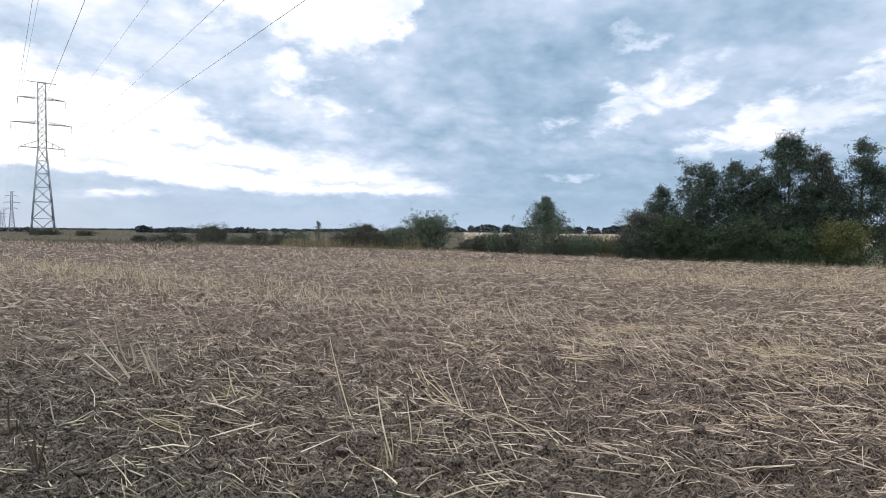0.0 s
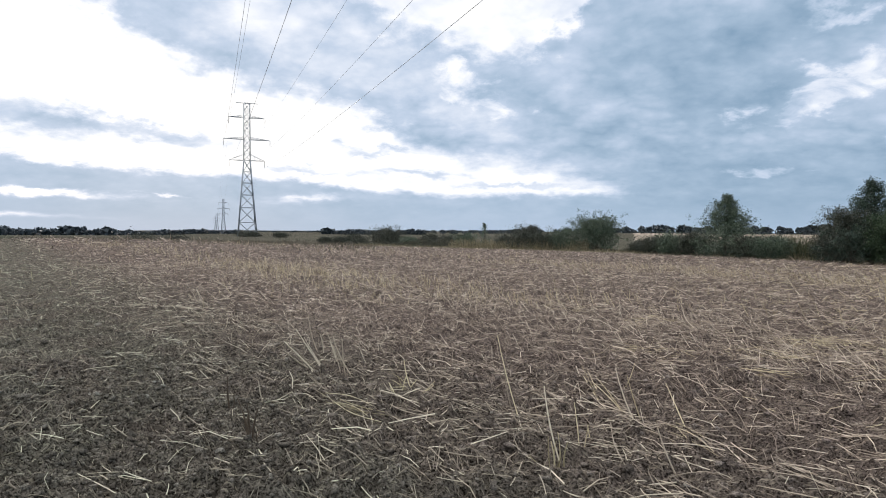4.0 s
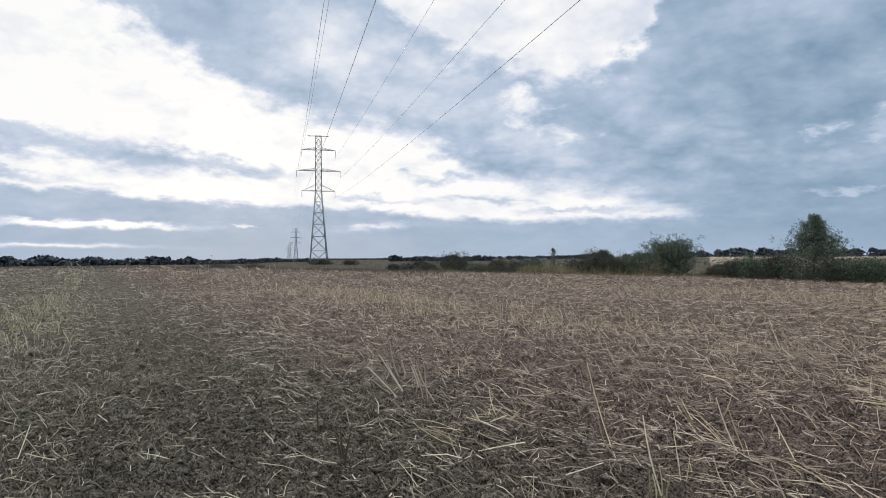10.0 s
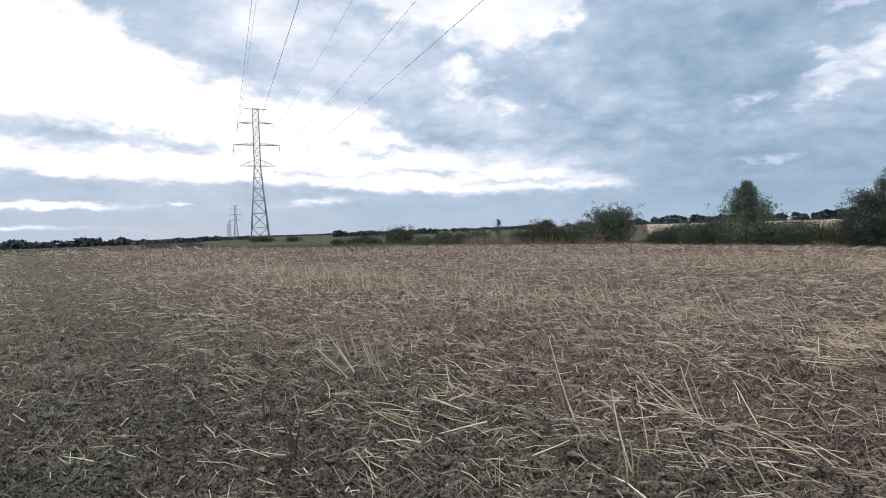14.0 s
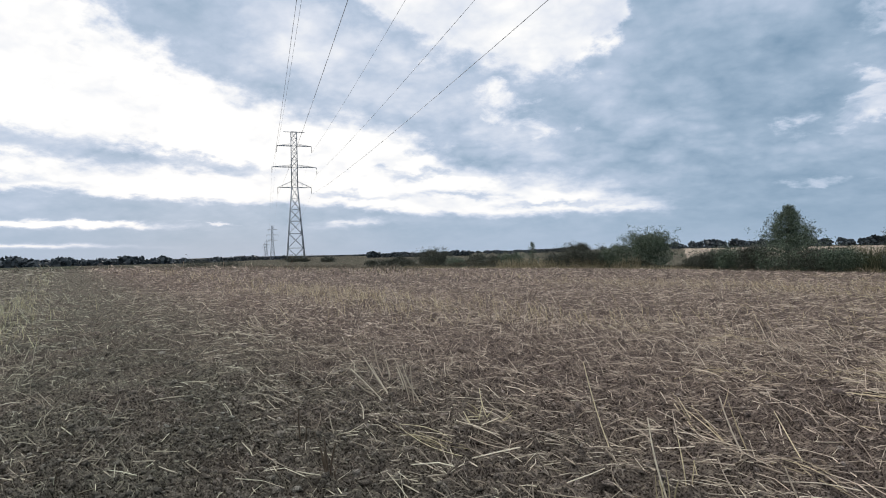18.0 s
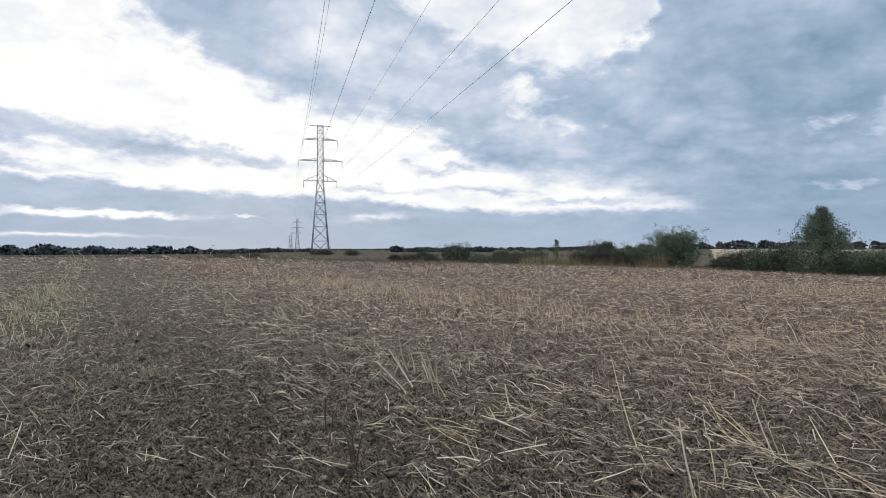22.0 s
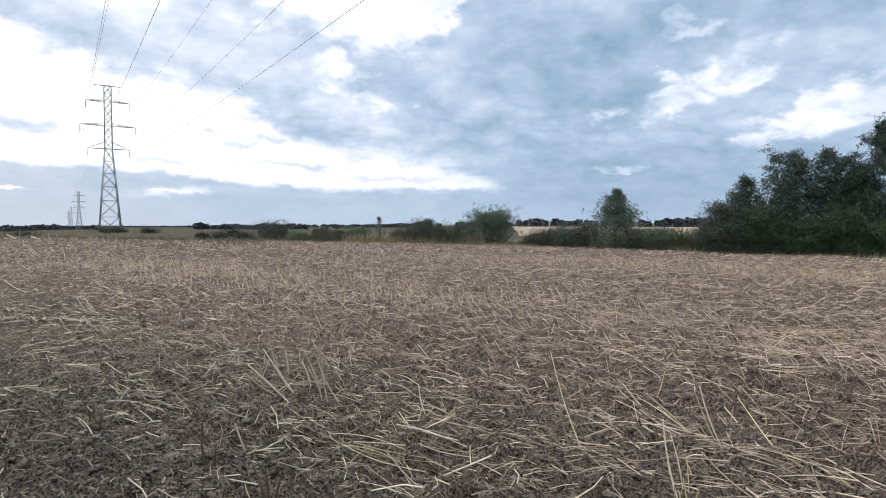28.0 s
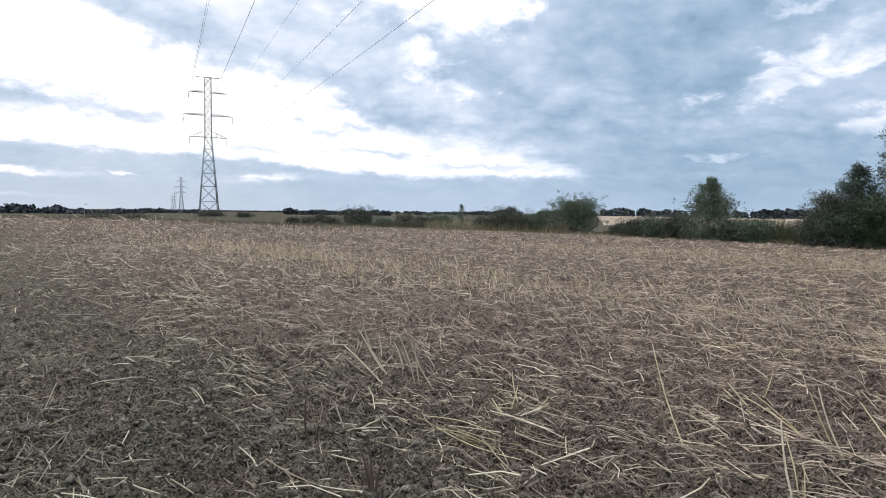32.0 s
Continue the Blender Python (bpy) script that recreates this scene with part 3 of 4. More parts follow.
# ---- trees and shrubs ----
def tube(points, radii_, sides=6):
    """Vertices and quads of a tapered bent tube."""
    vs, fs = [], []
    for k, (p, r) in enumerate(zip(points, radii_)):
        for a in range(sides):
            ang = 2 * math.pi * a / sides
            vs.append((p[0] + r * math.cos(ang), p[1] + r * math.sin(ang), p[2]))
        if k:
            o = (k - 1) * sides
            fs += [(o + a, o + (a + 1) % sides, o + sides + (a + 1) % sides, o + sides + a) for a in range(sides)]
    return vs, fs


PROFILES = {
    "cone": lambda h: (1 - h) ** 0.9 * (0.65 + 0.45 * min(h / 0.15, 1)),
    "oval": lambda h: math.sqrt(max(0.0, 1 - ((h - 0.45) / 0.56) ** 2)),
    "round": lambda h: math.sqrt(max(0.0, 1 - ((h - 0.38) / 0.63) ** 2)),
    "spire": lambda h: (1 - h) ** 0.58 * (0.88 + 0.15 * min(h / 0.3, 1)),
    "column": lambda h: 0.95 - 0.6 * h ** 2.2,
}


def leaves(points, spread, count, size, g, squash=0.8):
    """Small folded leaves round the twig points."""
    pick = points[g.integers(0, len(points), count)]
    c = pick + g.normal(0, 1, (count, 3)) * spread * np.array([1, 1, squash])
    u = g.normal(0, 1, (count, 3))
    u /= np.linalg.norm(u, axis=1)[:, None]
    v = np.cross(u, g.normal(0, 1, (count, 3)))
    v /= np.linalg.norm(v, axis=1)[:, None]
    s = size * g.uniform(0.6, 1.35, (count, 1))
    blade = np.stack([c - u * s, c + v * s * 0.8, c + u * s], 1)
    blade[:, :, 2] = np.maximum(blade[:, :, 2], 0.02)
    return blade.reshape(-1, 3), np.arange(count * 3).reshape(count, 3)


def woody(name, label, category, at, height, width, profile, count, leaf, size, seed, clear=0.08, stems=1, spread=0.13, group="", limbs=46, fill=230, rise=None):
    """A tree or shrub: one or more tapered stems, limbs, and a crown of small leaves."""
    g = np.random.default_rng(seed)
    rise = rise or (0.5 if category == "tree" else 0.95)
    tree = thing(name, label, category, (at[0], at[1], float(ground_z(at[0], at[1])) - 0.06), group)
    twigs = []
    for s in range(stems):
        lean = g.normal(0, 0.10, 2) + (0 if stems == 1 else 1) * g.normal(0, 0.16, 2)
        top = height * (1 if s == 0 else g.uniform(0.7, 0.97))
        foot = g.normal(0, 0.12, 2) * (stems > 1) * width
        hs = np.linspace(0, 1, 9)
        wig = np.cumsum(g.normal(0, 0.03 * height / 5, (9, 2)), axis=0)
        axis = np.stack([foot[0] + lean[0] * hs * height * 0.35 + wig[:, 0] * hs, foot[1] + lean[1] * hs * height * 0.35 + wig[:, 1] * hs, hs * top], 1)
        r0 = 0.018 * height / math.sqrt(stems) + 0.012
        v, f = tube(axis, [r0 * (1 - 0.9 * h) + 0.004 for h in hs])
        trunk = part_mesh("trunk", mesh_from("trunk", np.array(v), np.array(f), BARK), tree)
        lv, lf = [], []
        for k in range(max(6, limbs // stems)):
            h = g.uniform(clear, 0.97)
            base = np.array([np.interp(h, hs, axis[:, i]) for i in range(3)])
            reach = width * PROFILES[profile](h) * g.uniform(0.55, 1.12)
            ang, up = g.uniform(0, 2 * math.pi), g.uniform(0.15, 0.9) * rise
            d = np.array([math.cos(ang), math.sin(ang), up])
            t = np.linspace(0, 1, 5)[:, None]
            limb = base + d * reach * t + np.cumsum(g.normal(0, 0.05 * reach, (5, 3)), axis=0) * t
            limb[:, 2] = np.clip(limb[:, 2], 0.05, height * 1.02)
            vv, ff = tube(limb, np.linspace(0.32, 0.08, 5) * r0 + 0.003, 4)
            lf += [tuple(i + len(lv) for i in q) for q in ff]
            lv += vv
            m = int(5 + 12 * reach)
            m = int(m * g.lognormal(0, 0.35))
            tt = g.uniform(0.22, 1.0, m)
            for q in tt:
                p = base + d * reach * q
                p = np.array([np.interp(q, t[:, 0], limb[:, i]) for i in range(3)]) + g.normal(0, 0.17 * reach + 0.02, 3)
                if p[2] > 0.05:
                    twigs.append(p)
        tagged(part_mesh("branchwork", mesh_from("branchwork", np.array(lv), np.array(lf), BARK), trunk), kind="stuff")
        for q in np.linspace(max(clear, 0.3), 1, 10):
            twigs.append(np.array([np.interp(q, hs, axis[:, i]) for i in range(3)]))
    # clumps through the whole crown, uneven in reach, and thin shoots over it
    bumps = g.uniform(0.66, 1.12, (9, 12))
    for _ in range(int(fill * 1.1)):
        h, ang = g.uniform(clear, 0.97), g.uniform(0, 2 * math.pi)
        reach = width * PROFILES[profile](h) * bumps[int(h * 8.99), int(ang / 6.2832 * 11.99)] * math.sqrt(g.uniform(0.12, 1))
        mid_x, mid_y = np.interp(h, hs, axis[:, 0]) * (stems == 1), np.interp(h, hs, axis[:, 1]) * (stems == 1)
        twigs.append(np.array([mid_x + reach * math.cos(ang), mid_y + reach * math.sin(ang), h * height]))
    shoots = []
    for _ in range(int(13 * width) + 3):
        h, ang = g.uniform(0.35, 0.95), g.uniform(0, 2 * math.pi)
        reach = width * PROFILES[profile](h) * g.uniform(0.3, 0.92)
        out = g.uniform(0.1, 0.5)
        mid_x, mid_y = np.interp(h, hs, axis[:, 0]) * (stems == 1), np.interp(h, hs, axis[:, 1]) * (stems == 1)
        for q in np.linspace(0, g.uniform(0.05, 0.11) * height, 9):
            shoots.append(np.array([mid_x + (reach + out * q) * math.cos(ang), mid_y + (reach + out * q) * math.sin(ang), min(h * height + q, height * 1.03)]))
    v, f = leaves(np.array(twigs), spread * 0.9, int(count * 3.1), size * 0.86, g)
    v2, f2 = leaves(np.array(shoots), 0.055, 5 * len(shoots), size * 0.8, g)
    v, f = np.concatenate([v, v2]), np.concatenate([f, f2 + len(v)])
    part_mesh("crown", mesh_from("crown", v, f, leaf), tree)
    return tree


def at_az(az, r, station=(0, 0)):
    return (station[0] + r * math.sin(radians(az)), station[1] + r * math.cos(radians(az)))


LATER = (-1.4, 0.7)
COPSE = "trees of the copse by the field"
ROWG = "shrubs of the hedgerow"
woody("tree", "slender dark green alder with a pointed top", "tree", at_az(19.7, 39.4), 4.55, 2.50, "cone", 8500, LEAF_ALDER, 0.056, 11, group=COPSE, rise=0.3)
woody("tree", "bushy grey-green alder at the field edge", "tree", at_az(22.9, 39.7), 5.85, 1.90, "oval", 15500, LEAF_ALDER, 0.058, 12, stems=3, group=COPSE, fill=460)
woody("tree", "grey-green alder with thin top shoots", "tree", at_az(25.7, 40.2), 6.11, 1.96, "spire", 14000, LEAF_ALDER, 0.058, 13, stems=2, group=COPSE, fill=460)
woody("tree", "dark green alder filling the middle of the copse", "tree", at_az(27.4, 40.7), 5.51, 2.06, "oval", 15000, LEAF_ALDER, 0.058, 14, stems=3, group=COPSE, fill=460)
woody("tree", "tallest alder of the copse with a dense crown", "tree", at_az(29.7, 39.7), 7.53, 2.61, "spire", 22000, LEAF_ALDER, 0.060, 15, stems=2, group=COPSE, fill=460)
woody("tree", "dark narrow alder with a reddish tinge", "tree", at_az(31.9, 40.2), 6.49, 1.96, "spire", 13500, LEAF_THORN, 0.056, 16, stems=2, group=COPSE, fill=460)
woody("tree", "airy aspen with gaps between its branches", "tree", at_az(34.6, 40.2), 7.09, 2.17, "spire", 8000, LEAF_ALDER, 0.062, 17, clear=0.2, spread=0.15, group=COPSE, fill=40)
woody("tree", "airy aspen leaning out from the copse", "tree", at_az(36.2, 40.7), 5.29, 1.63, "oval", 5000, LEAF_ALDER, 0.062, 18, clear=0.25, spread=0.15, group=COPSE, fill=30)
woody("shrub", "low dark green shrub under the copse", "shrub", at_az(21.3, 38.0), 2.37, 1.42, "round", 6000, LEAF_SHRUB, 0.055, 21, stems=4, group=COPSE)
woody("shrub", "low dark green shrub under the copse", "shrub", at_az(24.0, 37.6), 1.71, 1.42, "round", 5500, LEAF_SHRUB, 0.055, 22, stems=4, group=COPSE)
woody("shrub", "rounded dark green shrub under the copse", "shrub", at_az(27.0, 37.6), 2.37, 1.31, "round", 6000, LEAF_SHRUB, 0.055, 23, stems=4, group=COPSE)
woody("shrub", "low dark green shrub under the copse", "shrub", at_az(30.0, 37.1), 1.71, 1.31, "round", 5000, LEAF_SHRUB, 0.055, 24, stems=4, group=COPSE)
woody("shrub", "yellowing elder shrub before the aspen", "shrub", at_az(33.4, 37.2), 2.26, 1.31, "round", 6000, LEAF_YELLOW, 0.055, 25, stems=5, spread=0.17, group=COPSE, fill=60)
woody("shrub", "dark rounded shrub beside the pale field", "shrub", at_az(39.6, 41.2), 3.1, 1.63, "round", 8000, LEAF_ALDER, 0.058, 26, stems=4, group=COPSE)
woody("shrub", "dark rounded shrub beside the pale field", "shrub", at_az(44.5, 42.2), 3.98, 2.16, "round", 8000, LEAF_ALDER, 0.058, 27, stems=4, group=COPSE)
woody("shrub", "blue-grey thorn shrub at the copse's end", "shrub", at_az(18.5, 38.7), 2.85, 1.55, "round", 5500, LEAF_THORN, 0.050, 28, stems=4, group=COPSE)
woody("shrub", "blue-grey thorn shrub at the copse's end", "shrub", at_az(17.2, 39.7), 1.82, 1.20, "round", 4500, LEAF_THORN, 0.050, 29, stems=4, group=COPSE)
# the hedgerow, running away from the copse
woody("tree", "conical grey-green wild pear tree in the hedgerow", "tree", at_az(11.5, 43.2, LATER), 4.15, 2.6, "cone", 9500, LEAF_WILLOW, 0.055, 31, clear=0.02, rise=0.4, fill=420)
woody("shrub", "round grey-green willow shrub", "shrub", at_az(0.1, 51.2, LATER), 2.65, 2.3, "round", 11000, LEAF_WILLOW, 0.058, 32, stems=5, group=ROWG, fill=330)
woody("shrub", "small willow shrub with upright shoots", "shrub", at_az(-2.6, 52.2, LATER), 1.82, 1.28, "round", 4000, LEAF_WILLOW, 0.056, 33, stems=4, group=ROWG)
woody("shrub", "russet low shrub with sparse leaves", "shrub", at_az(4.1, 48.2, LATER), 0.85, 0.96, "round", 2200, LEAF_THORN, 0.05, 34, stems=4, group=ROWG)
woody("shrub", "dark hawthorn shrub in the hedgerow", "shrub", at_az(-6.2, 54.0, LATER), 2.02, 1.66, "round", 6000, LEAF_THORN, 0.058, 35, stems=4, group=ROWG)
woody("tree", "thin young birch standing above the hedgerow", "tree", at_az(-10.3, 57, LATER), 2.5, 0.85, "cone", 480, LEAF_WILLOW, 0.05, 36, clear=0.05, spread=0.10, fill=60, limbs=40, rise=0.5)
woody("shrub", "wide dark sloe shrub at the hedgerow's far end", "shrub", at_az(-20.1, 72, LATER), 2.05, 2.2, "round", 6000, LEAF_THORN, 0.07, 37, stems=5, group=ROWG)
HEDGE = [(5.6, 46.2, 1.12, 1.29), (7.2, 45.2, 1.33, 1.40), (8.9, 44.2, 1.39, 1.29), (13.6, 42.2, 1.17, 1.08), (15.3, 41.2, 1.12, 1.19), (-4.4, 53.0, 1.19, 1.45), (-8.2, 56.0, 1.08, 1.45), (-12.3, 59.0, 1.35, 1.20), (-14.0, 61.0, 1.15, 1.30), (-15.7, 63.0, 1.45, 1.30), (-17.6, 66.0, 1.10, 1.20), (-22.6, 76.0, 1.10, 1.30)]
for k, (az, r, h, w) in enumerate(HEDGE):
    woody("shrub", "low tangled grey-green hedgerow shrub", "shrub", at_az(az, r, LATER), h, w, "round", 3200, (LEAF_THORN, LEAF_WILLOW, LEAF_THORN)[k % 3], 0.058, 50 + k, stems=5, group=ROWG)
# scrub far out on the meadow
for k, (az, r, h, w) in enumerate([(-33.6, 150, 0.95, 2.8), (-32.9, 152, 0.8, 2.2), (-30.6, 140, 0.9, 2.0), (-26.6, 96, 0.7, 1.2), (-25.2, 92, 0.8, 1.2), (-24.0, 110, 1.0, 1.4), (-42.0, 130, 0.45, 3.0), (-39.4, 128, 0.4, 2.6)]):
    woody("shrub", "low brownish scrub on the far meadow", "shrub", at_az(az, r), h, w, "round", 1500, LEAF_THORN, 0.09, 80 + k, stems=4, group="scrub on the meadow")


def far_wood(name, label, az0, az1, r, heights, seed, step=0.3, leaf=None, gaps=0.0):
    """A belt of distant trees: overlapping ragged crowns of leaf clumps down to the ground."""
    g = np.random.default_rng(seed)
    vs = []
    tall = 1.0
    for az in np.arange(az0, az1, step):
        a, rr = az + g.normal(0, step * 0.5), r * g.uniform(0.95, 1.06)
        x, y = at_az(a, rr)
        z0 = float(ground_z(x, y))
        tall = 0.6 * tall + 0.4 * g.uniform(0.55, 1.25)
        if g.uniform() < gaps:
            continue
        h = np.interp(a, [p[0] for p in heights], [p[1] for p in heights]) * tall * g.uniform(0.85, 1.1)
        w = max(h * g.uniform(0.5, 0.9), rr * radians(step) * 0.9)
        n = 130
        d = g.normal(0, 1, (n, 3))
        d /= np.linalg.norm(d, axis=1)[:, None]
        d[:, 2] = np.where(d[:, 2] < 0, d[:, 2] * 1.0, d[:, 2])
        c = np.array([x, y, z0 + h * 0.45]) + d * np.array([w, w, h * 0.5]) * g.uniform(0.5, 1.0, (n, 1))
        u = g.normal(0, 1, (n, 3))
        u /= np.linalg.norm(u, axis=1)[:, None]
        v = np.cross(u, g.normal(0, 1, (n, 3)))
        v /= np.linalg.norm(v, axis=1)[:, None] + 1e-9
        s = h * 0.18 * g.uniform(0.5, 1.3, (n, 1))
        q = np.stack([c - u * s, c + v * s * 0.8, c + u * s, c - v * s * 0.8], 1)
        q[:, :, 2] = np.maximum(q[:, :, 2], z0 - 0.4)
        vs.append(q.reshape(-1, 3))
    v = np.concatenate(vs)
    ob = new(name, mesh_from(name, v, np.arange(len(v)).reshape(-1, 4), leaf or LEAF_FAR_HAZED))
    return tagged(ob, label, "woods", kind="stuff")


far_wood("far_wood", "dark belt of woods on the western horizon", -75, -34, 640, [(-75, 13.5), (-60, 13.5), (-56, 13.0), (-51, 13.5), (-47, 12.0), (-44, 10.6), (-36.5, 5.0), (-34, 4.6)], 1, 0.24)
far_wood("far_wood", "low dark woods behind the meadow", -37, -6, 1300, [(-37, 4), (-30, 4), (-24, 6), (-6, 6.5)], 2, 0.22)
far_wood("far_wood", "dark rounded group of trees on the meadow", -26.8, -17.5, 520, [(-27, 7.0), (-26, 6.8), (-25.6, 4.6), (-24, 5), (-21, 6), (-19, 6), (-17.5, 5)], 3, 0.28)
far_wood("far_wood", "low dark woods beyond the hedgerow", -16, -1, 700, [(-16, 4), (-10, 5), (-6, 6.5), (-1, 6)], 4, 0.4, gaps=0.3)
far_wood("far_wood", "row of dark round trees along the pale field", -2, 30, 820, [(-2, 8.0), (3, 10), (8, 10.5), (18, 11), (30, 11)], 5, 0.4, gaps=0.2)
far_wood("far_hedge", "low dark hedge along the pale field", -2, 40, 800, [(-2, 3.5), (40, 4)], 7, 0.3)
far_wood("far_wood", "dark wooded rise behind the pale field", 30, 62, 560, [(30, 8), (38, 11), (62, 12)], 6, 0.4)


# ---- straw, stubble, reeds ----
def prisms(name, foot, tip, width, mat, label, category, taper=0.7, bend=0.0):
    """Many thin three-sided straws from foot to tip, straight or kinked halfway, as one scattered stuff."""
    n = len(foot)
    d = tip - foot
    long_ = np.linalg.norm(d, axis=1)[:, None] + 1e-9
    d /= long_
    s = np.cross(d, np.array([0.13, 0.21, 0.97]))
    s /= np.linalg.norm(s, axis=1)[:, None] + 1e-9
    t = np.cross(d, s)
    ends = [(foot, 1.0), (tip, taper)]
    if bend:
        kink = foot + (tip - foot) * rng.uniform(0.35, 0.65, (n, 1)) + (s * rng.normal(0, bend, (n, 1)) + t * np.abs(rng.normal(0, bend * 0.5, (n, 1))) * np.sign(t[:, 2:3] + 1e-9)) * long_
        ends.insert(1, (kink, 0.5 + taper / 2))
    ring = [end + (s * math.cos(a) + t * math.sin(a)) * (width * k)[:, None] for end, k in ends for a in (0.5, 2.6, 4.7)]
    v = np.stack(ring, 1).reshape(-1, 3)
    o = (np.arange(n) * 3 * len(ends))[:, None]
    f = np.concatenate([o + 3 * j + np.array([[i, (i + 1) % 3, 3 + (i + 1) % 3, 3 + i]]) for j in range(len(ends) - 1) for i in range(3)])
    return tagged(new(name, mesh_from(name, v, f, mat)), label, category, kind="stuff")


def swath(q):
    """How thick the straw lies across the rows: bare wheel strip, then windrows."""
    dense = np.exp(-((q - 8.8) / 2.0) ** 2) + 0.9 * np.exp(-((q - 21.5) / 2.0) ** 2) + 0.8 * np.exp(-((q + 1.3) / 0.7) ** 2)
    bare = np.exp(-((q - 0.9) / 1.5) ** 2)
    return np.clip(0.60 + 0.25 * dense - 0.46 * bare, 0.08, 1.2), dense


def sector(n, r0, r1, az0=-68, az1=48):
    r = np.sqrt(rng.uniform(r0 * r0, r1 * r1, n))
    a = np.radians(rng.uniform(az0, az1, n))
    x, y = r * np.sin(a) - 0.7, r * np.cos(a) + 0.3
    rr, az = np.hypot(x, y), np.degrees(np.arctan2(x, y))
    keep = (rr < field_edge(az) - 0.3) & (rng.uniform(0, 1.2, n) < swath(across(x, y))[0] * (0.55 + 0.9 * (value_noise(x, y, 1.1, 9) + 0.5)))
    return x[keep], y[keep]


def lying(name, n, r0, r1, length, width, mat, label, az0=-68, az1=48, fade=0):
    x, y = sector(n, r0, r1, az0, az1)
    if fade:
        thin = rng.uniform(0, 1, len(x)) < smooth(az0, az0 + fade, np.degrees(np.arctan2(x, y)) + 12 * value_noise(x, y, 2.2, 71))
        x, y = x[thin], y[thin]
    m = len(x)
    ang = rng.normal(radians(90 + 52 + 4), 0.5, m) + 1.2 * value_noise(x, y, 1.3, 61)
    ang = np.where(rng.uniform(0, 1, m) < (0.42 if r1 < 15 else 0.6), rng.uniform(0, math.pi, m), ang)
    ln = length * rng.lognormal(0, 0.5, m).clip(0.3, 2.6)
    dx_, dy_ = np.cos(ang) * ln / 2, np.sin(ang) * ln / 2
    w = width * rng.uniform(0.6, 1.4, m)
    za = np.maximum(ground_z(x - dx_, y - dy_), ground_z(x, y) - 0.01) + w * 0.6 + np.abs(rng.normal(0, 0.012, m)) + np.maximum(rng.normal(-0.05, 0.12 if r1 < 15 else 0.4, m), 0) * ln
    zb = np.maximum(ground_z(x + dx_, y + dy_), ground_z(x, y) - 0.01) + w * 0.6 + np.abs(rng.normal(0, 0.02, m))
    prisms(name, np.stack([x - dx_, y - dy_, za], 1), np.stack([x + dx_, y + dy_, zb], 1), w, mat, label, "straw", bend=0.09 if r1 < 15 and length > 0.06 else 0.0)


def upright(name, n, r0, r1, length, width, mat, label, only_dense=0.25, az0=-68, az1=48, slant=0.5):
    x, y = sector(n, r0, r1, az0, az1)
    keep = rng.uniform(0, 1, len(x)) < (only_dense + swath(across(x, y))[1]) * (0.35 + 1.3 * (value_noise(x, y, 1.7, 55) + 0.5))
    x, y = x[keep], y[keep]
    m = len(x)
    cx, cy = value_noise(x, y, 0.5, 31) * 0.35, value_noise(x, y, 0.5, 32) * 0.35
    tip = 0.3 + 0.2 * slant
    lean = np.stack([rng.normal(ROW[0] * tip, slant * 0.8, m) + cx * 2, rng.normal(ROW[1] * tip, slant * 0.8, m) + cy * 2], 1)
    ln = length * rng.uniform(0.45, 1.4, m)
    z = ground_z(x, y) - 0.015
    prisms(name, np.stack([x, y, z], 1), np.stack([x + lean[:, 0] * ln, y + lean[:, 1] * ln, z + ln], 1), width * rng.uniform(0.7, 1.3, m), mat, label, "stubble", bend=0.05 if r1 < 15 else 0.0)


lying("lying_straw", 29000, 2.2, 12, 0.10, 0.0028, STRAW, "grey-brown chopped straw strewn over the soil")
lying("lying_straw", 4600, 2.2, 14, 0.22, 0.0045, STALK, "long pale straw lying over the soil")
lying("lying_straw", 56000, 12, 30, 0.115, 0.0072, WORN_STRAW, "grey-brown chopped straw strewn over the soil")
lying("lying_straw", 30000, 30, 48, 0.17, 0.0125, WORN_STRAW, "grey-brown straw strewn over the far field")
lying("lying_straw", 18000, 48, 75, 0.24, 0.018, WORN_STRAW, "grey-brown straw strewn over the far field")
lying("lying_straw", 12000, 75, 130, 0.6, 0.035, WORN_STRAW, "grey-brown straw strewn over the far field", -75, -24)
lying("lying_straw", 12000, 2, 40, 0.22, 0.007, STRAW, "thin straw strewn over the tilled field", 48, 292)
lying("lying_straw", 15000, 12, 30, 0.16, 0.0070, STALK, "long pale straw lying over the soil")
lying("lying_straw", 4500, 5.5, 14, 0.15, 0.0034, STRAW_YELLOW, "fresher yellow straw lying towards the copse", 2, 46, 40)
lying("lying_straw", 8000, 14, 36, 0.2, 0.0064, STRAW_YELLOW, "fresher yellow straw lying towards the copse", 0, 46, 40)
lying("straw_chaff", 85000, 2.2, 11, 0.05, 0.0024, CHAFF, "fine brown chaff trodden into the soil")
lying("straw_chaff", 36000, 11, 24, 0.09, 0.0045, CHAFF, "fine brown chaff trodden into the soil")
upright("standing_stubble", 9000, 11, 30, 0.19, 0.0066, STALK, "pale stubble stalks leaning every way", 0.25, slant=0.9)
upright("standing_stubble", 5000, 30, 60, 0.22, 0.011, STALK, "pale stubble stalks leaning every way", 0.25, slant=0.8)
upright("standing_stubble", 4500, 5, 13, 0.15, 0.0042, STALK, "pale stubble stalks leaning every way", 0.35, slant=0.9)
upright("standing_stubble", 4200, 2.5, 12, 0.13, 0.0034, STALK, "short pale stubble standing in the soil")
upright("standing_stubble", 17000, 12, 30, 0.25, 0.0066, STRAW_YELLOW, "pale yellow stubble standing in rows", 0.02, slant=0.35)
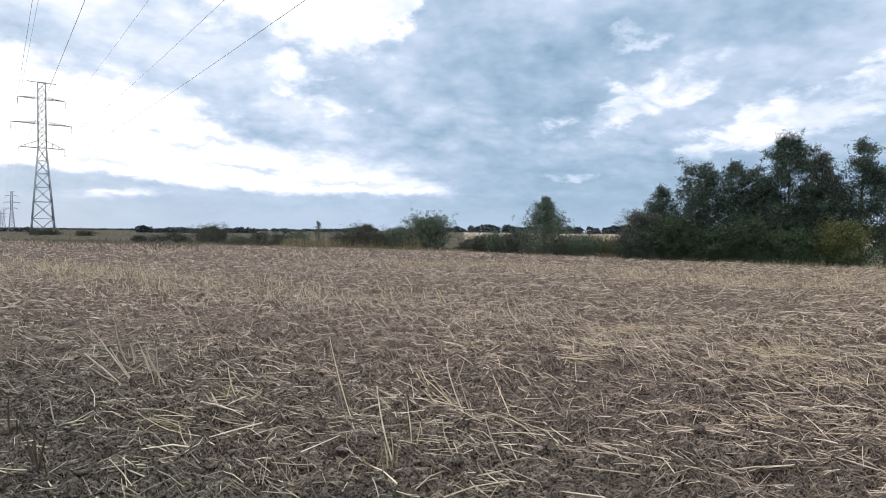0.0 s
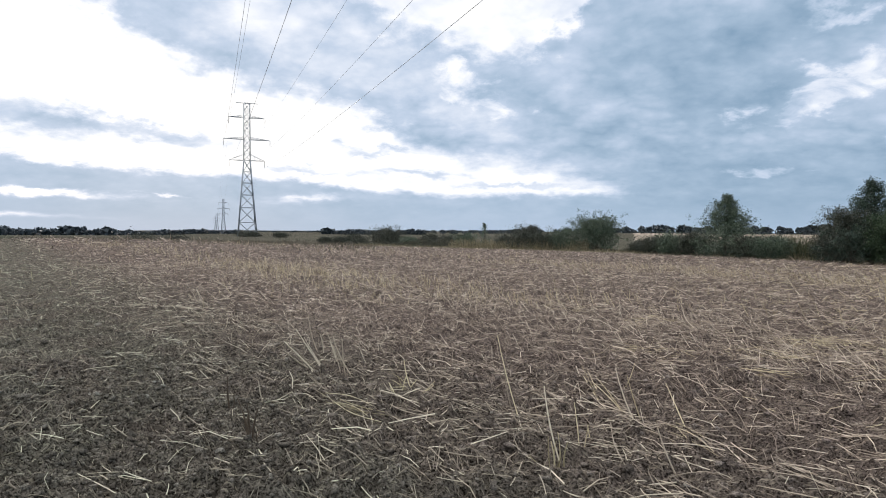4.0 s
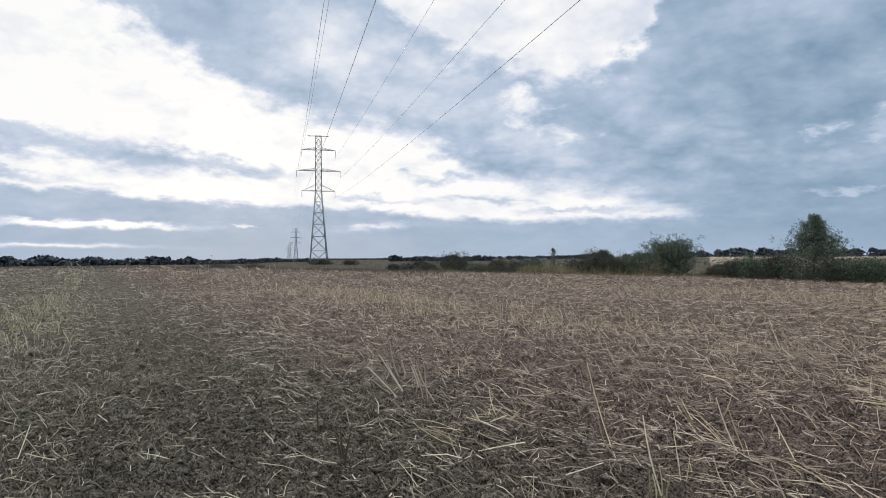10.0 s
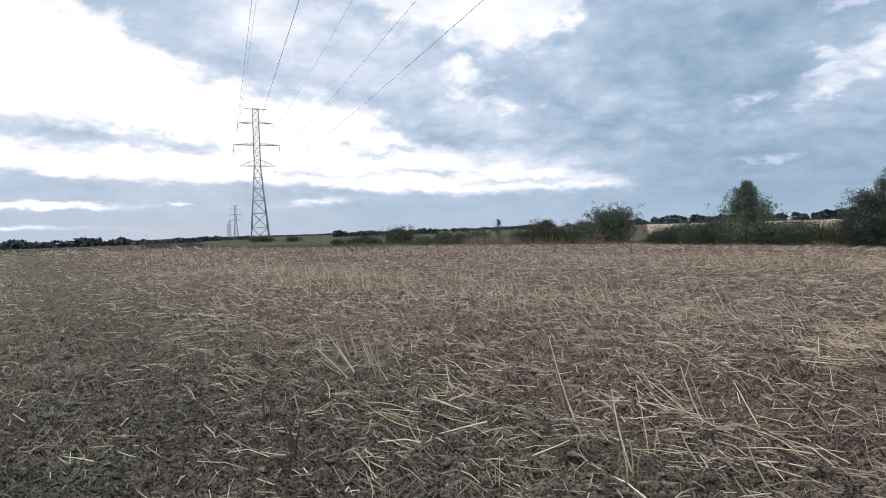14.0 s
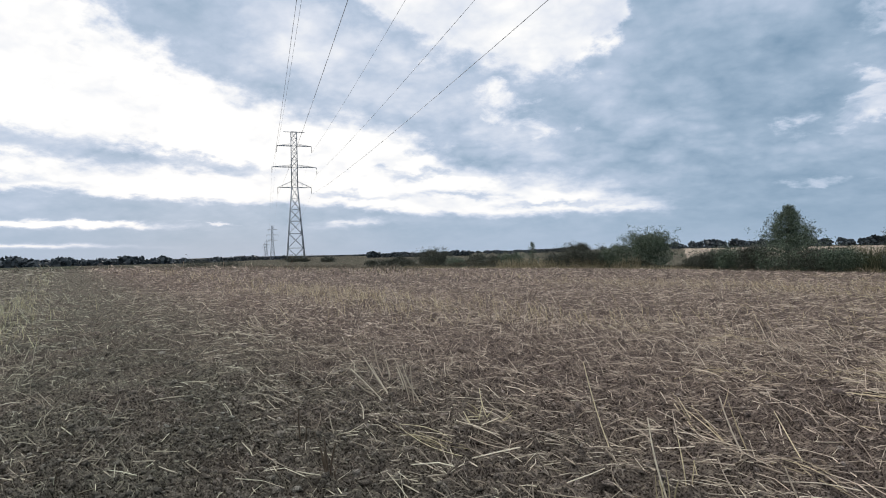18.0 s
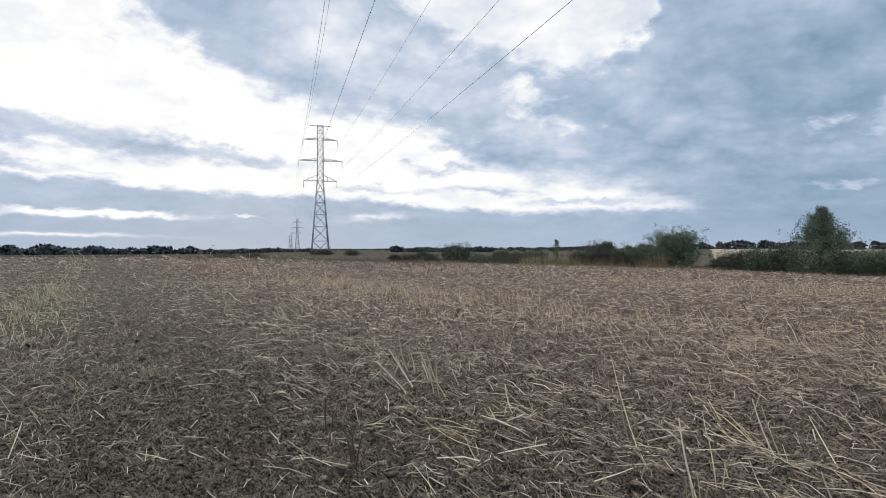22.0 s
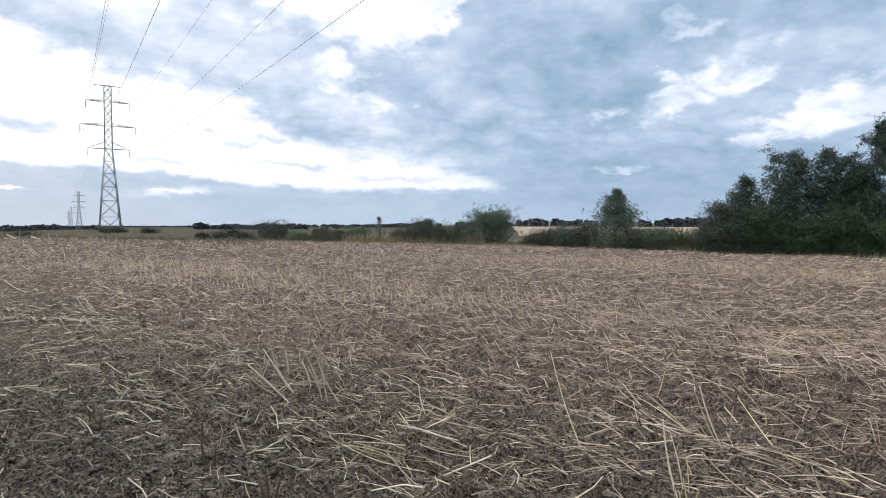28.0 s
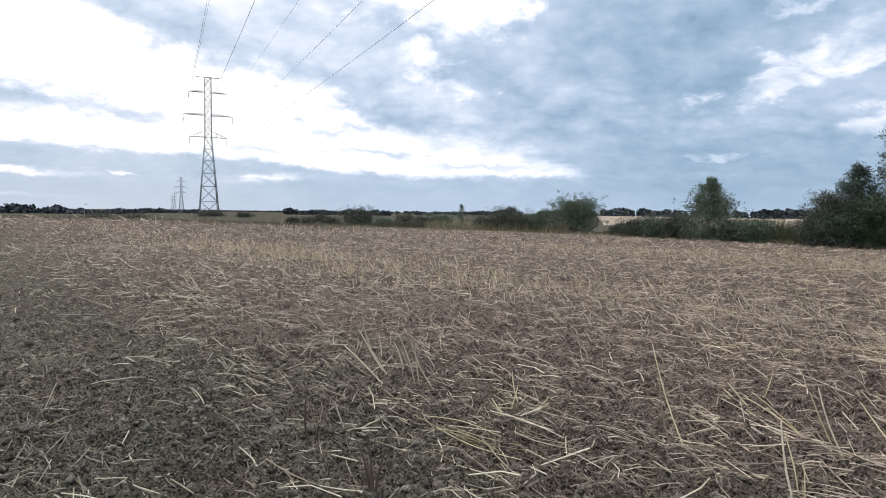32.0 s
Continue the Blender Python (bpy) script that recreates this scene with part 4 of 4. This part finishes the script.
upright("standing_stubble", 11000, 30, 80, 0.27, 0.013, STRAW_YELLOW, "pale yellow stubble standing in rows", 0.05, slant=0.35)
upright("standing_stubble", 4200, 14, 36, 0.15, 0.0066, STRAW_YELLOW, "yellowish stubble standing before the copse", 0.35, 8, 46, 0.5)


def straw_sheaves(count, r0, r1, mat, label, w):
    """Handfuls of long straws that fell side by side along the rows."""
    cx, cy = sector(count, r0, r1)
    feet, tips = [], []
    for x, y in zip(cx, cy):
        k = int(rng.integers(4, 12))
        ang = rng.normal(radians(146), 0.45) + rng.normal(0, 0.24, k)
        ln = rng.uniform(0.12, 0.34) * rng.uniform(0.6, 1.2, k) / 2
        px, py = x + rng.normal(0, 0.10, k), y + rng.normal(0, 0.10, k)
        ex, ey = np.cos(ang) * ln, np.sin(ang) * ln
        low = ground_z(px, py)
        feet.append(np.stack([px - ex, py - ey, np.maximum(ground_z(px - ex, py - ey), low - 0.01) + w + rng.uniform(0, 0.03, k)], 1))
        tips.append(np.stack([px + ex, py + ey, np.maximum(ground_z(px + ex, py + ey), low - 0.01) + w + rng.uniform(0, 0.03, k)], 1))
    feet, tips = np.concatenate(feet), np.concatenate(tips)
    prisms("fallen_straw", feet, tips, w * rng.uniform(0.65, 1.3, len(feet)), mat, label, "straw", bend=0.05)


straw_sheaves(520, 2.4, 11, STALK, "pale straws fallen side by side along the rows", 0.0034)
straw_sheaves(500, 11, 22, STALK, "pale straws fallen side by side along the rows", 0.0055)


def edge_grass(name, n, az0, az1, push, height, width, mat, label, wide=1.2):
    """Dry grass or reeds along the field's edge."""
    az = rng.uniform(az0, az1, n)
    r = field_edge(az) + push + rng.normal(0, wide, n)
    keep = rng.uniform(0, 1, n) < 0.35 + 1.2 * (value_noise(az * 0.6, az * 0, 1.0, 77) + 0.5)
    az, r = np.radians(az[keep]), r[keep]
    x, y = r * np.sin(az), r * np.cos(az)
    m = len(x)
    ln = height * rng.uniform(0.4, 1.25, m) * (0.7 + 0.6 * (value_noise(x, y, 1.5, 41) + 0.5))
    z = ground_z(x, y) - 0.03
    lean = rng.normal(0, 0.22, (m, 2))
    prisms(name, np.stack([x, y, z], 1), np.stack([x + lean[:, 0] * ln, y + lean[:, 1] * ln, z + ln], 1), width * rng.uniform(0.6, 1.4, m), mat, label, "grass", 0.25)


edge_grass("edge_grass", 6000, -24, 20, 0.5, 0.26, 0.011, REED, "dry pale grass along the edge of the field")
edge_grass("edge_grass", 2600, 20, 46, 0.5, 0.22, 0.011, REED, "dry pale grass under the copse")
edge_grass("reeds", 2600, 12.5, 18.5, 1.8, 1.1, 0.014, GREEN_REED, "dense dull green reeds in the ditch", 0.7)
edge_grass("reeds", 1800, -15, -2, 1.4, 0.8, 0.016, REED, "pale dry reeds in the ditch", 0.8)


def edge_leaves(name, n, az0, az1, push, height, size, mat, label):
    """Tangled leafy undergrowth along the ditch."""
    az = rng.uniform(az0, az1, n)
    r = field_edge(az) + push + rng.normal(0, 0.6, n)
    a = np.radians(az)
    x, y = r * np.sin(a), r * np.cos(a)
    top = height * (0.25 + 1.5 * (value_noise(x, y, 0.9, 91) + 0.5)) * (0.05 + 1.9 * (value_noise(x, y, 2.6, 92) + 0.5))
    z = ground_z(x, y) + top * np.sqrt(rng.uniform(0.0, 1.0, n))
    g = np.random.default_rng(5)
    v, f = leaves(np.stack([x, y, z], 1), 0.05, n, size, g)
    v[:, 2] = np.maximum(v[:, 2], ground_z(v[:, 0], v[:, 1]) + 0.01)
    tagged(new(name, mesh_from(name, v, f, mat)), label, "undergrowth", kind="stuff")


edge_leaves("undergrowth", 40000, -23, 20, 2.0, 0.36, 0.045, LEAF_DITCH, "dull grey-green undergrowth filling the ditch")
edge_leaves("undergrowth", 24000, 18, 45, 1.5, 0.8, 0.045, LEAF_SHRUB, "dark green undergrowth below the copse")
edge_grass("meadow_grass", 9000, -62, -22, 14.0, 0.35, 0.05, MEADOW_GRASS, "dull dry grass on the far meadow", 14)

# loose clods on the bare strip
ico = bmesh.new()
bmesh.ops.create_icosphere(ico, subdivisions=1, radius=1.0)
ico_v = np.array([v.co[:] for v in ico.verts])
ico_f = np.array([[v.index for v in f.verts] for f in ico.faces])
ico.free()


def clods(count, r0, r1, mean):
    r = np.sqrt(rng.uniform(r0 ** 2, r1 ** 2, count))
    a = np.radians(rng.uniform(-68, 48, count))
    cx, cy = r * np.sin(a) - 0.7, r * np.cos(a) + 0.3
    keep = rng.uniform(0, 1, count) < 0.3 + 0.8 * np.exp(-((across(cx, cy) - 0.9) / 2.2) ** 2)
    cx, cy = cx[keep], cy[keep]
    size = mean * rng.lognormal(0, 0.6, len(cx)).clip(0.4, 2.8)
    cv = ico_v[None] * (1 + rng.normal(0, 0.3, (len(cx), len(ico_v), 1)).clip(-0.7, 0.9)) * (size[:, None] * rng.uniform(0.6, 1.5, (len(cx), 3)) * np.array([1, 1, 0.62]))[:, None, :]
    cv = cv + np.stack([cx, cy, ground_z(cx, cy) + size * 0.15], 1)[:, None, :]
    cf = (np.arange(len(cx)) * len(ico_v))[:, None, None] + ico_f[None]
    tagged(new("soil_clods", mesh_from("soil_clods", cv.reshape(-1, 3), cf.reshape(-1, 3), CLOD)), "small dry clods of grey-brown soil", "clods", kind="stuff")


clods(38000, 2.3, 7.5, 0.0088)
clods(1500, 2.3, 8, 0.017)
clods(5500, 7.5, 18, 0.016)


# ---- single stalks and tufts that stand out near the path ----
def stalk_mesh(name, p, q, w, mat, bend=0.03):
    """One hollow-looking bent stalk with a node halfway."""
    p, q = np.array(p, float), np.array(q, float)
    ln = np.linalg.norm(q - p)
    d = (q - p) / ln
    s = np.cross(d, [0.2, 0.1, 0.97])
    s /= np.linalg.norm(s)
    t = np.cross(d, s)
    vs, fs = [], []
    for k, u in enumerate((0, 0.3, 0.48, 0.52, 0.75, 1.0)):
        c = p + (q - p) * u + (s + t) * bend * ln * math.sin(u * math.pi)
        rad = w * (1.18 if u in (0.48, 0.52) else 1.0) * (1 - 0.35 * u)
        for a in range(5):
            vs.append(c + (s * math.cos(a * 1.2566) + t * math.sin(a * 1.2566)) * rad)
        if k:
            o = (k - 1) * 5
            fs += [(o + a, o + (a + 1) % 5, o + 5 + (a + 1) % 5, o + 5 + a) for a in range(5)]
    return mesh_from(name, np.array(vs), np.array(fs), mat)


def gz(x, y):
    return float(ground_z(x, y))


def lying_stalk(x0, y0, x1, y1, w=0.0046):
    hi = max(gz(x0 + (x1 - x0) * k / 6, y0 + (y1 - y0) * k / 6) for k in range(7))
    za, zb = max(gz(x0, y0), hi - 0.02) + w, max(gz(x1, y1), hi - 0.02) + w
    ob = new("straw_stalk", stalk_mesh("straw_stalk", (x0, y0, za), (x1, y1, zb), w, STALK, 0.02))
    tagged(ob, "long pale straw stalk lying on the soil", "straw stalk", "stalks lying on the field")


def tuft(name, label, category, stems, mat, w=0.005, extra=0, seed=0):
    """A tuft of stalks; each stem is a foot on the soil and a tip in the air."""
    (fx, fy), _ = stems[0]
    z = gz(fx, fy) - 0.02
    ob = thing(name, label, category, (fx, fy, z))
    g = random.Random(seed)
    allst = list(stems)
    for k in range(extra):
        (bx, by), (tx, ty, tz) = g.choice(stems)
        ox, oy = g.gauss(0, 0.045), g.gauss(0, 0.045)
        allst.append(((bx + ox, by + oy), (tx + ox * 2 + g.gauss(0, 0.06), ty + oy * 2 + g.gauss(0, 0.06), tz * g.uniform(0.25, 0.85))))
    for (bx, by), (tx, ty, tz) in allst:
        part_mesh("stalk", stalk_mesh("stalk", (bx - fx, by - fy, gz(bx, by) - 0.02 - z), (tx - fx, ty - fy, tz - z), w * g.uniform(0.75, 1.2), mat, g.uniform(-0.05, 0.05)), ob)
    return ob


lying_stalk(-2.20, 6.31, -1.34, 5.04)
lying_stalk(-2.37, 4.72, -1.92, 4.32)
lying_stalk(-2.15, 4.50, -1.53, 3.83)
lying_stalk(-2.08, 4.75, -1.57, 3.90)
lying_stalk(-2.18, 3.99, -1.85, 4.13)
lying_stalk(-1.80, 4.73, -1.24, 4.31)
lying_stalk(-0.37, 6.92, -0.00, 5.15)
lying_stalk(-0.23, 6.10, 0.19, 5.05)
lying_stalk(0.58, 5.93, 0.51, 4.01)
lying_stalk(0.79, 5.13, 0.97, 4.42)
lying_stalk(1.32, 6.35, 1.35, 5.38)
lying_stalk(1.13, 4.66, 1.66, 5.36)
lying_stalk(0.01, 4.80, 0.10, 3.95)
lying_stalk(0.07, 4.81, 0.20, 4.10)
lying_stalk(-5.27, 5.39, -4.68, 5.09)
lying_stalk(-3.24, 3.97, -2.81, 3.76)
lying_stalk(-4.61, 4.70, -4.35, 4.71)
lying_stalk(-4.30, 6.36, -3.87, 6.16)
lying_stalk(-1.34, 3.94, -1.17, 3.89)
lying_stalk(-1.11, 3.93, -0.76, 3.86)
lying_stalk(0.76, 5.57, 1.27, 5.80)
lying_stalk(1.52, 7.68, 1.94, 7.75)
lying_stalk(-0.23, 5.65, 0.22, 5.20, 0.005)
lying_stalk(0.83, 5.80, 1.38, 5.99)
lying_stalk(0.17, 6.43, 0.82, 6.53)
lying_stalk(-0.64, 4.70, -0.08, 4.80)
lying_stalk(-1.86, 5.56, -1.34, 5.23)
for stems in ([((-0.73, 4.96), (-0.95, 5.09, 0.66))], [((0.26, 5.21), (0.14, 5.36, 0.33))], [((0.60, 4.98), (0.46, 5.37, 0.28))], [((0.15, 6.43), (0.25, 6.50, 0.20))]):
    tuft("straw_tuft", "long yellowish stalk leaning over the straw", "straw tuft", stems, STRAW_YELLOW, 0.0045)
tuft("straw_tuft", "two long yellowish stalks leaning side by side", "straw tuft", [((-0.05, 5.49), (-0.27, 6.07, 0.23)), ((0.16, 5.27), (-0.12, 5.78, 0.19))], STRAW_YELLOW, 0.0048, 3, 6)
tuft("straw_tuft", "short upright yellowish stubble tuft", "straw tuft", [((-0.21, 4.46), (-0.26, 4.58, 0.27)), ((-0.13, 4.47), (-0.16, 4.59, 0.10))], STRAW_YELLOW, 0.0045, 2, 7)
tuft("straw_tuft", "splayed pale tuft lying on bare soil", "straw tuft", [((-3.05, 4.75), (-3.19, 4.90, 0.14)), ((-3.05, 4.75), (-2.74, 4.62, 0.08)), ((-3.04, 4.74), (-2.78, 4.80, 0.10)), ((-3.05, 4.74), (-2.95, 4.56, 0.06))], STALK, 0.0055, 4, 8)


def straw_bunch(x0, y0, x1, y1, count, mat, seed):
    """Long straws lying close together between two places."""
    g = random.Random(seed)
    ob = thing("straw_bunch", "bunch of long yellowish straws lying on the soil", "straw bunch", (x0, y0, gz(x0, y0)), "bunches of straw on the field")
    z = gz(x0, y0)
    for _ in range(count):
        a0, a1 = g.uniform(-0.15, 0.35), g.uniform(0.6, 1.15)
        jx, jy, kx, ky = (g.gauss(0, 0.05) for _ in range(4))
        ax, ay, bx, by = x0 + (x1 - x0) * a0 + jx, y0 + (y1 - y0) * a0 + jy, x0 + (x1 - x0) * a1 + kx, y0 + (y1 - y0) * a1 + ky
        hi = max(gz(ax + (bx - ax) * k / 4, ay + (by - ay) * k / 4) for k in range(5)) - 0.012
        part_mesh("stalk", stalk_mesh("stalk", (ax - x0, ay - y0, max(gz(ax, ay), hi) + 0.006 - z), (bx - x0, by - y0, max(gz(bx, by), hi) + 0.006 + g.uniform(0, 0.03) - z), g.uniform(0.0026, 0.0042), mat, g.uniform(-0.04, 0.04)), ob)


straw_bunch(-2.47, 4.96, -1.83, 4.53, 8, STRAW_YELLOW, 1)
straw_bunch(-2.13, 5.21, -1.48, 4.77, 7, STALK, 2)
straw_bunch(1.37, 7.36, 1.94, 7.04, 9, STRAW_YELLOW, 3)
straw_bunch(0.10, 4.90, 0.40, 4.40, 6, STALK, 4)
straw_bunch(0.42, 5.0, 0.66, 4.45, 5, STRAW_YELLOW, 5)
tuft("straw_tuft", "tall thin pale stalk standing alone", "straw tuft", [((-0.80, 5.11), (-0.89, 5.10, 0.38))], STALK, 0.0055)
tuft("straw_tuft", "tall thin pale stalk standing alone", "straw tuft", [((-0.32, 4.10), (-0.44, 4.10, 0.50))], STALK, 0.0055)
tuft("straw_tuft", "tall thin pale stalk standing alone", "straw tuft", [((0.21, 4.94), (0.04, 4.95, 0.47))], STALK, 0.0055)
tuft("straw_tuft", "tall thin pale stalk standing alone", "straw tuft", [((0.43, 4.00), (0.30, 4.02, 0.30))], STALK, 0.0055)
tuft("straw_tuft", "leaning fan of long pale stubble stalks", "straw tuft", [
    ((-3.14, 6.12), (-3.40, 5.99, 0.45)),
    ((-3.26, 6.33), (-3.44, 6.24, 0.32)),
    ((-3.48, 6.67), (-3.59, 6.62, 0.53)),
], STALK, 0.0075, 5, 1)
tuft("straw_tuft", "splayed pale stubble tuft beside the bare strip", "straw tuft", [
    ((-2.87, 6.04), (-3.02, 5.97, 0.45)),
    ((-2.67, 5.86), (-2.85, 5.78, 0.44)),
    ((-3.06, 6.34), (-3.15, 6.31, 0.28)),
    ((-2.92, 6.36), (-3.04, 6.31, 0.17)),
], STALK, 0.0075, 5, 2)
tuft("straw_tuft", "small yellowish stubble tuft with broken stalks", "straw tuft", [
    ((-1.87, 5.50), (-1.94, 5.47, 0.30)),
    ((-1.96, 5.65), (-2.11, 5.61, 0.13)),
    ((-1.91, 5.41), (-1.97, 5.39, 0.16)),
    ((-1.94, 5.41), (-1.89, 5.42, 0.20)),
    ((-1.89, 5.49), (-1.82, 5.51, 0.11)),
], STRAW_YELLOW, 0.005, 6, 3)
tuft("dead_weed", "dark withered weed standing on bare soil", "weed", [
    ((-2.47, 3.68), (-2.55, 3.63, 0.37)),
    ((-2.47, 3.68), (-2.43, 3.70, 0.29)),
    ((-2.48, 3.68), (-2.50, 3.67, 0.33)),
    ((-2.47, 3.68), (-2.52, 3.65, 0.27)),
    ((-3.21, 4.48), (-3.22, 4.47, 0.28)),
], WEED, 0.0075, 5, 4)
tuft("straw_tuft", "yellow upright stubble tuft among lying straw", "straw tuft", [
    ((-0.38, 4.01), (-0.40, 4.01, 0.18)),
    ((-0.33, 4.06), (-0.34, 4.06, 0.20)),
    ((-0.36, 4.01), (-0.38, 4.01, 0.15)),
    ((-0.29, 4.02), (-0.27, 4.02, 0.15)),
], STRAW_YELLOW, 0.005, 4, 5)


def straw_heap(x, y, seed, n=230, spread=0.3):
    """A small windrow heap of fresh yellow straw."""
    g = np.random.default_rng(seed)
    px, py = x + g.normal(0, spread * 1.3, n), y + g.normal(0, spread * 0.8, n)
    ang = g.normal(2.4, 0.7, n)
    ln = g.uniform(0.10, 0.34, n) / 2
    up = np.exp(-((px - x) ** 2 + (py - y) ** 2) / (2 * spread ** 2)) * 0.07
    za = ground_z(px - np.cos(ang) * ln, py - np.sin(ang) * ln) + up * g.uniform(0.2, 1, n) + 0.006
    zb = ground_z(px + np.cos(ang) * ln, py + np.sin(ang) * ln) + up * g.uniform(0.2, 1.3, n) + 0.006
    prisms("straw_heap", np.stack([px - np.cos(ang) * ln, py - np.sin(ang) * ln, za], 1), np.stack([px + np.cos(ang) * ln, py + np.sin(ang) * ln, zb], 1), g.uniform(0.0025, 0.0045, n), STRAW_YELLOW, "small loose heap of yellow straw on the soil", "straw heap")


for k, (x, y) in enumerate([(4.4, 7.8), (2.9, 9.5), (0.7, 10.9), (-1.0, 12.5), (6.4, 6.9), (3.6, 6.4), (1.9, 8.3), (0.5, 8.2), (5.6, 9.8)]):
    straw_heap(x, y, 200 + k, 170 if k < 2 else 60, 0.32)


# ---- loose straws and clods nearest the path, each a thing of its own ----
near = np.random.default_rng(91)
STRAW_SHAPES = [stalk_mesh("straw_stalk", (-ln / 2, 0, 0), (ln / 2, 0, 0), 0.0042 * k, STALK, bend) for ln, k, bend in ((0.16, 1.0, 0.03), (0.22, 0.9, -0.04), (0.28, 1.1, 0.02), (0.34, 0.85, 0.05), (0.19, 1.2, 0.0), (0.42, 0.95, -0.03))]
for k in range(240):
    r_, a_ = math.sqrt(near.uniform(2.6 ** 2, 6.5 ** 2)), radians(near.uniform(-58, 44))
    x, y = r_ * math.sin(a_) - 0.7, r_ * math.cos(a_) + 0.3
    turn = near.normal(radians(146), 0.7)
    half = 0.11
    ends = [gz(x + s_ * half * math.cos(turn), y + s_ * half * math.sin(turn)) for s_ in (-1, 0, 1)]
    tilt = -math.atan2(ends[2] - ends[0], 2 * half)
    ob = new("straw_stalk", STRAW_SHAPES[k % len(STRAW_SHAPES)])
    ob.matrix_world = pose(x, y, max(ends[1], (ends[0] + ends[2]) / 2) + 0.004, math.degrees(near.uniform(0, 6)), math.degrees(tilt), math.degrees(turn))
    tagged(ob, "short pale straw lying loose on the soil", "straw stalk", "stalks lying on the field")


def clod_mesh(seed):
    """One uneven lump of dry soil with a flattened foot."""
    g = np.random.default_rng(seed)
    bm = bmesh.new()
    bmesh.ops.create_icosphere(bm, subdivisions=3, radius=1.0)
    off = Vector(g.uniform(-50, 50, 3))
    for v in bm.verts:
        n = v.co.normalized()
        v.co = n * (1 + 0.45 * noise.noise(n * 1.3 + off) + 0.22 * noise.noise(n * 3.1 + off) + 0.10 * noise.noise(n * 7 + off))
        v.co.z = max(v.co.z * 0.7, -0.35)
    me = bpy.data.meshes.new("soil_clod")
    bm.to_mesh(me)
    bm.free()
    me.materials.append(CLOD)
    return me


CLOD_SHAPES = [clod_mesh(k) for k in range(6)]
for k in range(70):
    along_ = near.normal(0.9, 1.1)
    # the bare wheel strip: a place counted along the rows and across them
    d_ = near.uniform(2.2, 6.5)
    x, y = ROW[0] * d_ + ROW[1] * along_ - 0.3, ROW[1] * d_ - ROW[0] * along_ + 0.3
    size = 0.022 * near.lognormal(0, 0.35)
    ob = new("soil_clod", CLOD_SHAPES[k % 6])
    ob.matrix_world = pose(x, y, gz(x, y) + size * 0.12, 0, 0, near.uniform(0, 360)) @ Matrix.Diagonal((size * near.uniform(0.8, 1.4), size, size * near.uniform(0.7, 1.1), 1))
    tagged(ob, "lump of dry grey-brown soil on the bare strip", "soil clod", "clods on the bare strip")
